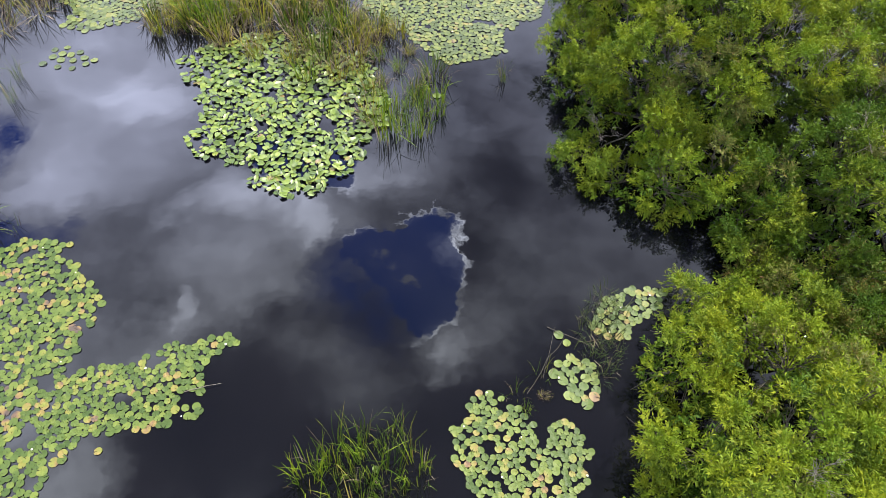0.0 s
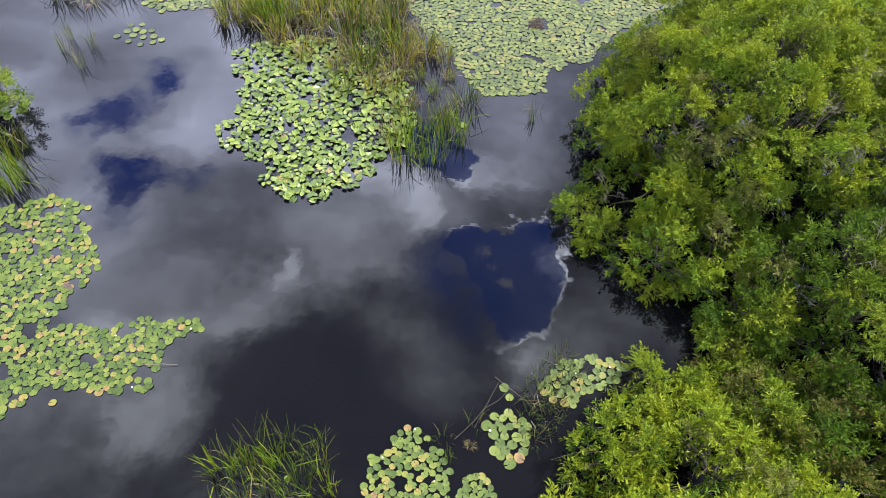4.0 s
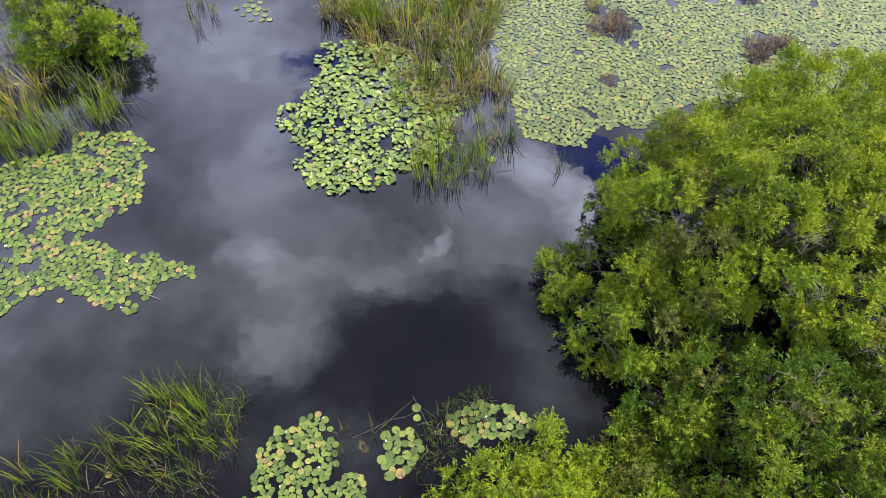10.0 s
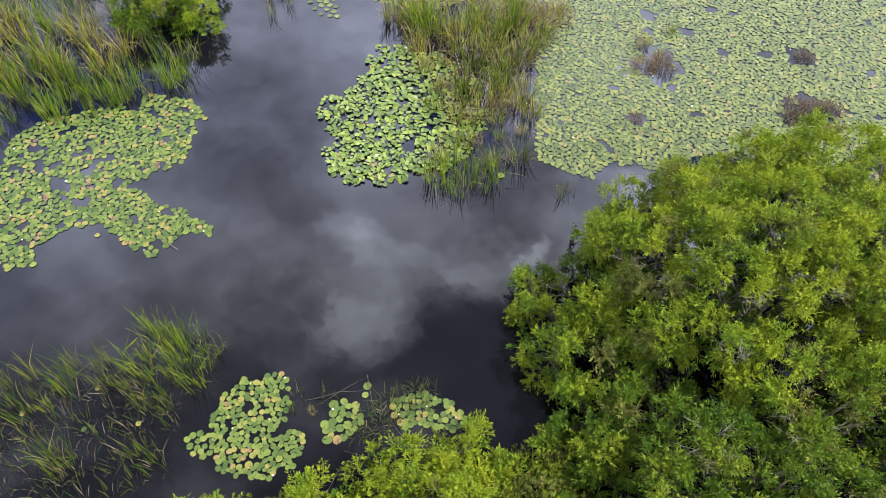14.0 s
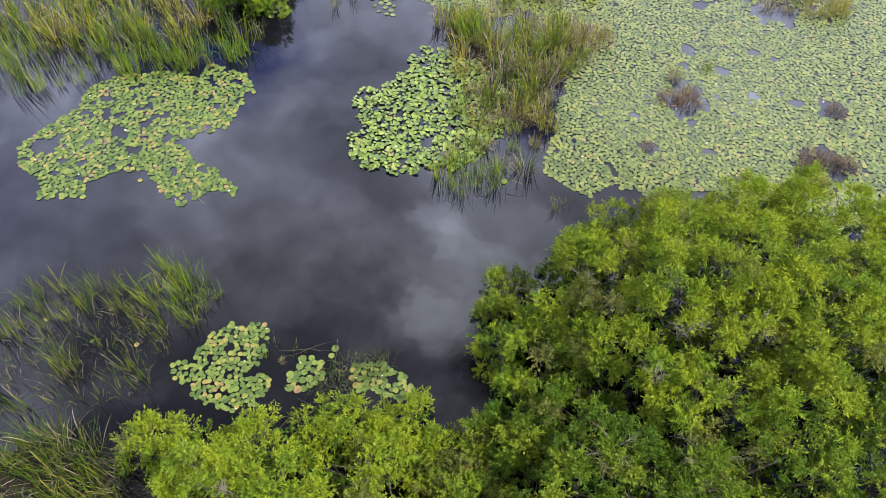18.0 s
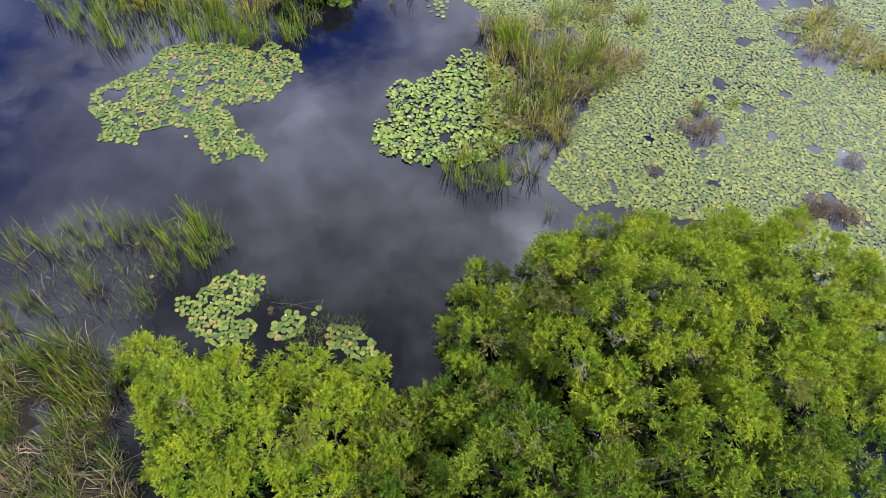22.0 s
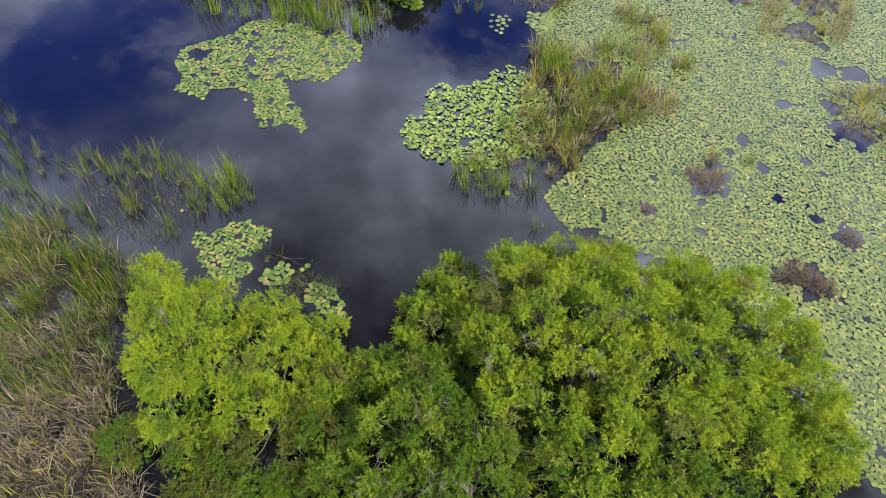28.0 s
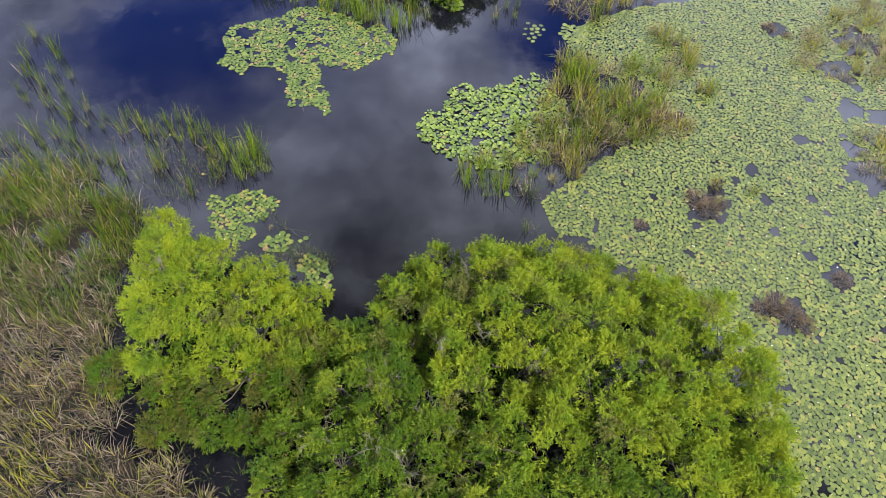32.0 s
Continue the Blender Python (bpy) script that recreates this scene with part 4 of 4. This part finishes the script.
for x, y in ((-9.72, 6.11), (-9.29, 6.16), (-8.83, 6.34), (-8.71, 6.58), (-8.73, 6.84), (-9.54, 5.47), (-9.35, 4.99), (-9.77, 5.01), (-9.65, 5.77), (-9.11, 5.18), (-8.67, 5.78), (-8.63, 6.48), (-8.7, 6.86), (-8.38, 7.96), (-8.36, 8.33)):
    plant(fresh, x, y, rng.uniform(0.75, 1.1))
for x, y, size in ((-0.43, 3.02, 1.0), (-0.64, 0.91, 0.95), (-0.5, 1.1, 0.8), (0.14, 2.05, 0.85), (-0.77, -0.59, 1.0), (-0.37, 0.8, 0.8), (0.53, 2.23, 0.8), (-0.17, 2.95, 0.8), (-0.53, 2.63, 0.9)):
    plant(reeds, x, y, size)
plant_area(reeds, [(-4.2, -5.3), (-7.0, -5.8), (-6.1, -4.0), (-3.6, -2.8), (-2.8, -4.0)], 0.75)
plant_area(reeds + fresh + fresh, [(-12.7, 0.6), (-10.0, 2.1), (-9.4, 3.9), (-9.5, 5.3), (-8.6, 6.6), (-8.0, 8.0), (-9.0, 9.2), (-10.4, 8.0), (-11.5, 5.5), (-14.0, 1.5)], 0.5, 0.8, 1.25)
plant_area(tussocks, [(-10.5, 4.5), (-9.8, 6.5), (-10.6, 8.0), (-13, 7), (-15, 6), (-14, 2.5)], 0.7, 0.9, 1.25)
plant_area(tussocks + tussocks + straws, [(-4.9, 13.9), (-5.2, 14.8), (-4.2, 16.6), (-3.0, 16.6), (-2.3, 15.4), (-0.7, 14.0), (0.1, 12.6), (-0.3, 12.0), (-1.5, 12.4), (-2.6, 13.4), (-3.6, 14.0)], 0.5, 0.4, 1.2, thin=0.55)
plant_area(tussocks + straws, [(-4.3, 13.5), (-2.9, 12.6), (-2.2, 11.4), (-1.5, 11.0), (-0.9, 11.6), (-1.6, 12.5), (-2.8, 13.5)], 0.62, 0.4, 0.8)
plant_area(tussocks + straws, [(-5.2, 14.2), (-6.6, 15.6), (-7.4, 18.6), (-6.4, 18.9), (-4.6, 17.4), (-3.2, 18.3), (-2.6, 17), (-2.4, 15.6)], 0.72, 0.4, 1.2, thin=0.2)
plant_area(straws, [(-4.2, 16.6), (-3.2, 18.4), (-2.7, 17.4), (-3.0, 16.4)], 0.5, 0.8, 1.1)
plant_area(sparse, [(-2.4, 13.3), (-1.8, 12), (-1.4, 10.9), (-0.8, 11.2), (-1.0, 12.6)], 0.5, 0.9, 1.2)
plant_area(fresh, [(-1.5, 11.2), (-1.2, 10.7), (-0.9, 10.55), (-0.1, 10.75), (0.2, 11.6), (-0.1, 12.2), (-0.8, 11.9)], 0.36, 0.75, 1.05)
plant_area(tussocks, [(-6.7, 13.9), (-5.5, 14.3), (-5.2, 15.2), (-6.8, 15.2)], 0.5, 0.8, 1.0)
plant_area(straws + tussocks, [(-10.5, 13.8), (-9.3, 14.2), (-9.4, 16), (-11, 18.5), (-12.5, 17), (-12, 14.5)], 0.75, 0.8, 1.1)
plant_area(tussocks, [(-8.6, 17.8), (-7.8, 18.0), (-6.6, 18.9), (-7.6, 19.4)], 0.6, 0.6, 0.9)
plant_area(straws + straws + tussocks[:1], [(-7.1, 22.9), (-6.2, 24.2), (-6.5, 26), (-9, 27), (-11.5, 27), (-9.0, 23.8)], 0.5, 0.5, 0.95, thin=0.35)
plant_area(straws + straws + tussocks[:1], [(-3.3, 24.2), (-1.8, 23.7), (-0.8, 24.2), (0, 26), (-3.3, 26)], 0.5, 0.5, 0.95)
plant_area(reeds, [(-10.2, 12.8), (-9.3, 12.6), (-8.8, 12.1), (-9.0, 11.6), (-9.8, 12.0)], 0.5, 0.6, 0.9)
plant_area(sedges, [(2.5, 5.9), (2.6, 6.6), (3.0, 7.0), (3.2, 6.6), (3.0, 5.6), (2.7, 5.2)], 0.22, 0.6, 1.0)
plant_area(sparse, [(7.8, 3.2), (9.0, 3.6), (9.8, 5.6), (9.0, 6.2), (8.0, 5.4)], 0.45, 0.7, 1.0)
plant_area(straws, [(8.6, 3.4), (9.2, 4.0), (10.2, 5.6), (10.8, 5.2), (9.4, 3.2)], 0.5, 0.6, 0.9)
plant_area(sparse, [(8.0, 18.6), (9.2, 18.5), (9.6, 19.3), (8.4, 19.4)], 0.4, 0.7, 0.9)
plant(reeds, 1.5, 12.6, 0.55), plant(sparse, 1.5, 12.9, 0.8), plant(sparse, 1.3, 4.95, 0.8), plant(sparse, 1.75, 5.3, 0.7), plant(sparse, -7.75, 8.2, 0.8)
plant(fresh, 1.43, 4.68, 0.5), plant(straws, 1.74, 4.94, 0.32), plant(straws, -3.9, 17.5, 1.15), plant(tussocks, -4.3, 17.3, 1.1), plant(straws, -3.6, 17.1, 1.0), plant(tussocks, -5.7, 14.5, 1.15), plant(tussocks, -5.9, 14.8, 1.05), plant(straws, -3.4, 14.4, 1.0), plant(tussocks, -5.2, 19.4, 0.7), plant(tussocks, -2.9, 16.9, 0.6), plant(tussocks, -0.7, 18.7, 0.65), plant(tussocks, -0.5, 19.9, 0.4)
for x, y, size in ((-5.06, 13.9, 1.0), (-5.2, 14.5, 1.15), (-4.9, 14.9, 1.0), (-4.81, 16.0, 1.0), (-4.5, 15.5, 0.9), (-4.09, 16.7, 1.05), (-3.7, 16.2, 0.9), (-6.5, 16.7, 0.95), (-6.2, 17.3, 1.0), (-5.9, 17.9, 0.9), (-6.9, 18.9, 0.8), (-5.3, 19.2, 0.75), (-8.4, 18.2, 0.8), (-2.7, 16.4, 0.75), (-3.2, 15.1, 0.9), (-1.85, 13.9, 0.95), (-1.4, 14.2, 0.85), (-2.3, 14.6, 0.9)):
    plant([tussocks[0], tussocks[1], tussocks[2]], x, y, size)
for x, y, size in ((-3.68, 17.5, 1.15), (-3.5, 17.9, 1.1), (-3.42, 18.3, 0.9), (-4.2, 17.1, 1.0), (-2.9, 15.6, 0.9), (-1.9, 13.2, 0.8)):
    plant(straws, x, y, size)
for x, y, s in ((0.3, 18.3, 0.9), (-0.1, 18.0, 0.8), (0.0, 18.7, 0.7), (4.1, 19.9, 0.9), (3.7, 19.6, 0.9), (4.4, 20.2, 0.8), (3.9, 19.2, 0.8), (2.8, 21.7, 0.7), (1.0, 16.1, 0.55), (-9.2, 22.4, 0.7), (-8.7, 23.0, 0.6)):
    plant(stubbles, x, y, s)
for kind in reeds + fresh + sparse + broken + tussocks + straws + sedges + stubbles:
    if kind.name not in used:
        for o in [*kind.children_recursive, kind]:
            bpy.data.objects.remove(o)


def marsh(outline, gap, green, mix_dry, label, tall=0.85, tries=6000, bare=0.15):
    """Thick marsh grass that nobody could count: living and dead blades."""
    thing = tagged(new("marsh_grass"), label, "grass", kind="stuff")
    live, dead, old = [], [], []
    for x, y in scatter(outline, gap, tries):
        if patchy(x, y, 1.1, 31.0) > bare:
            continue
        h = tall * rng.uniform(0.7, 1.2)
        dry = min(0.95, max(0.05, mix_dry + 0.7 * patchy(x, y, 0.9, 21.0)))
        live.append(tuft(max(3, int(19 * (1 - dry))), 0.14, h, 0.22, 0.45, 0.0185, (x, y, 0)))
        # low, wide-spread blades coloured dark so that the gaps between tufts read dark
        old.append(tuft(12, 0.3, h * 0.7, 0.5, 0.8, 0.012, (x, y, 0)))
        dead.append(tuft(max(3, int(48 * dry)), 0.22, h * 0.85, 0.6, 1.0, 0.0135, (x, y, 0)))
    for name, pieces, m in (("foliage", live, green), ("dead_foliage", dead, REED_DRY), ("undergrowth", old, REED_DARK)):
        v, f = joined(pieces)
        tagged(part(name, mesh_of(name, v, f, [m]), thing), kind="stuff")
    return thing


marsh([(-1.1, -4.5), (-0.3, -2.8), (-0.2, -1.2), (0.8, 0.5), (1.9, 1.3), (2.6, 1.3), (3.2, 1.0), (3.4, -1.5), (3.2, -5)], 0.24, REED_GREEN, 0.15, "thick green reeds and sedges of the marsh", bare=0.24)
marsh([(3.2, -5), (3.4, -1.5), (3.2, 1.0), (4.2, 1.1), (5.4, 1.4), (5.5, -1.0), (5.0, -5)], 0.26, REED_GREEN, 0.40, "green and straw-coloured marsh grass growing mixed", bare=0.32)
marsh([(5.0, -4.5), (5.4, 1.2), (6.4, 1.6), (7.4, 2.0), (8.6, 2.6), (9.4, 4.1), (10.4, 5.6), (11.5, 5.2), (11.5, -4)], 0.27, REED_OLIVE, 0.8, "trampled straw-coloured marsh grass", 0.8, bare=0.25)
marsh([(-15, 6.5), (-10.6, 8.3), (-10.9, 8.9), (-13, 10), (-16, 12), (-17, 8)], 0.45, REED_GREEN, 0.35, "tall green and tan reeds on the far bank", 1.2)


# ---- single pads, flowers and sticks ----
pad_patch([(-8.9, 14.4), (-8.7, 15.2), (-8.0, 15.3), (-7.8, 14.5), (-8.3, 14.2)], 0.12, 0.07, PAD_PALE, "loose group of lily pads off the field", 0.5, seed=2.9)
pad_patch([(-8.9, 13.6), (-8.3, 13.6), (-7.6, 13.1), (-8.3, 12.7), (-8.9, 13.0)], 0.2, 0.07, PAD_PALE, "few scattered lily pads by the reeds", 0.6, seed=2.5)
pad_patch([(-10.2, 10.4), (-9.6, 10.4), (-9.4, 9.9), (-9.9, 9.7)], 0.15, 0.08, PAD, "lily pads at the foot of a bush", 0.6, seed=2.7)
pad_patch([(0.52, 2.9), (0.72, 3.25), (1.02, 3.25), (1.17, 3.0), (0.92, 2.75)], 0.1, 0.05, PAD, "few small pads beside the raft", 0.6, seed=2.2)
for x, y, r in ((0.01, 12.05, 0.10), (-0.85, 3.75, 0.06), (-1.5, 2.2, 0.06), (-0.9, 1.6, 0.055), (-5.0, 4.0, 0.065), (-6.3, 4.6, 0.065), (2.08, 6.05, 0.085), (2.2, 5.9, 0.07), (-0.3, 2.4, 0.055), (-2.0, 0.9, 0.055)):
    lone = tagged(new("lily_pad", pad_mesh(PAD)), "single floating yellow-green lily pad", "water lily", "single lily pads")
    lone.matrix_basis = pose(x, y, 0.012, 0, 0, rng.uniform(0, 360)) @ Matrix.Diagonal((r, r, 0.12, 1))


def flower():
    """A white water lily with two whorls of pointed petals round yellow stamens."""
    thing = tagged(new("water_lily_flower"), "open white water lily flower with yellow centre", "flower", "water lily flowers")
    for ring, (count, tilt, long) in enumerate(((9, 0.35, 0.055), (7, 0.8, 0.045))):
        for k in range(count):
            a = 2 * math.pi * (k + 0.5 * ring) / count
            d, w = Vector((math.cos(a) * math.cos(tilt), math.sin(a) * math.cos(tilt), math.sin(tilt))), Vector((-math.sin(a), math.cos(a), 0)) * 0.013
            me = bpy.data.meshes.new("petal")
            me.from_pydata([d * 0.006, d * long * 0.55 - w, d * long, d * long * 0.55 + w], [], [(0, 1, 2, 3)])
            me.materials.append(PETAL)
            part("petal", me, thing)
    bm = bmesh.new()
    bmesh.ops.create_icosphere(bm, subdivisions=1, radius=0.013, matrix=Matrix.Translation((0, 0, 0.014)))
    me = bpy.data.meshes.new("stamen")
    bm.to_mesh(me)
    me.materials.append(STAMEN)
    part("stamen", me, thing)
    return thing


bloom = flower()
spots = scatter(LEFT, 0.85, 1500)[:22] + scatter(NEAR, 0.6, 300)[:5] + [(2.0, 5.25), (3.2, 6.6), (2.95, 6.1), (3.75, 6.85)] + scatter(FIELD, 1.25, 5000)[:55] + scatter([(0.2, 17.0), (3.3, 17.5), (6.5, 18.6), (8.5, 19.4), (7.5, 22), (3, 23), (-0.8, 24), (-1.4, 20)], 0.62, 3000)[:62]
bloom.matrix_basis = pose(*spots[0], 0.03) @ Matrix.Scale(0.6, 4)
for x, y in spots[1:]:
    copy_thing(bloom, pose(x, y, 0.03, rng.normal(0, 8), rng.normal(0, 8), rng.uniform(0, 360)) @ Matrix.Scale(rng.uniform(0.42, 0.68), 4))


def stick(a, b, thick, label, material=BARK):
    v, f = tube(wander(a, b, 0.03, 6, 0.012), [thick, thick, thick * 0.9, thick * 0.8, thick * 0.6, thick * 0.3], 5)
    return tagged(new("dead_stem", mesh_of("dead_stem", v, f, [material], smooth=True)), label, "stick")


stick((1.45, 4.95, -0.01), (2.15, 5.95, 0.12), 0.006, "broken brown reed stem leaning over the pads")
stick((1.75, 5.25, 0.0), (2.0, 6.1, 0.2), 0.005, "broken brown reed stem leaning over the pads")
stick((1.9, 6.2, 0.02), (2.7, 5.75, 0.05), 0.006, "bleached stick floating by the sedge")
stick((-3.95, 4.97, 0.005), (-3.35, 5.12, 0.03), 0.007, "pale stick floating beside the lily raft", DEAD)
stick((3.0, 4.6, 0.0), (3.4, 3.9, 0.35), 0.008, "bare curved willow twig at the water")
stick((3.1, 4.1, 0.0), (3.7, 4.4, 0.4), 0.008, "bare curved willow twig at the water")


def dead_spray(tree, x, y, z, size):
    """Bare bleached twigs that stick out of a willow's crown, as one part of it."""
    bits = []
    for _ in range(5):
        d = unit(rng.normal(0, 1, 3) + np.array([0, 0, 0.5])) * size
        bits.append(tube(wander((0, 0, -0.3), d, 0.05, 5, 0.03), [0.0065, 0.005, 0.004, 0.003, 0.0015], 4))
        for _ in range(8):
            q = d * rng.uniform(0.3, 0.9)
            bits.append(tube(wander(q, q + rng.normal(0, 0.22, 3) * size + d * 0.25, 0.02, 4), [0.0032, 0.0026, 0.002, 0.001], 4))
    v, f = joined(bits)
    at = Vector((x, y, z)) - tree.location
    tagged(part("bare_branch", mesh_of("bare_branch", v, f, [DEAD], smooth=True), tree, "bleached leafless twigs", Matrix.Translation(at)), kind="stuff")


for tree, x, y, z, size in ((east, 8.4, 10.2, 1.9, 0.7), (east, 9.0, 8.9, 1.9, 0.6), (east, 6.9, 10.3, 2.2, 0.55), (east, 7.4, 8.9, 1.9, 0.5), (dome, 6.5, 11.2, 2.5, 0.45),
                            (west, 4.4, 10.9, 1.8, 0.5), (west, 3.3, 10.4, 0.7, 0.4), (dome, 7.2, 12.4, 2.7, 0.4), (south, 4.6, 3.1, 1.8, 0.4), (east, 9.6, 9.6, 2.0, 0.5), (east, 8.8, 7.6, 1.6, 0.5)):
    dead_spray(tree, x, y, z, size)

# the plan above is drawn at five sevenths of the true size: set it out at full size
for ob in [o for o in scene.objects if o.parent is None and o.type in {"MESH", "EMPTY"}]:
    ob.matrix_basis = Matrix.Scale(FULL, 4) @ ob.matrix_basis
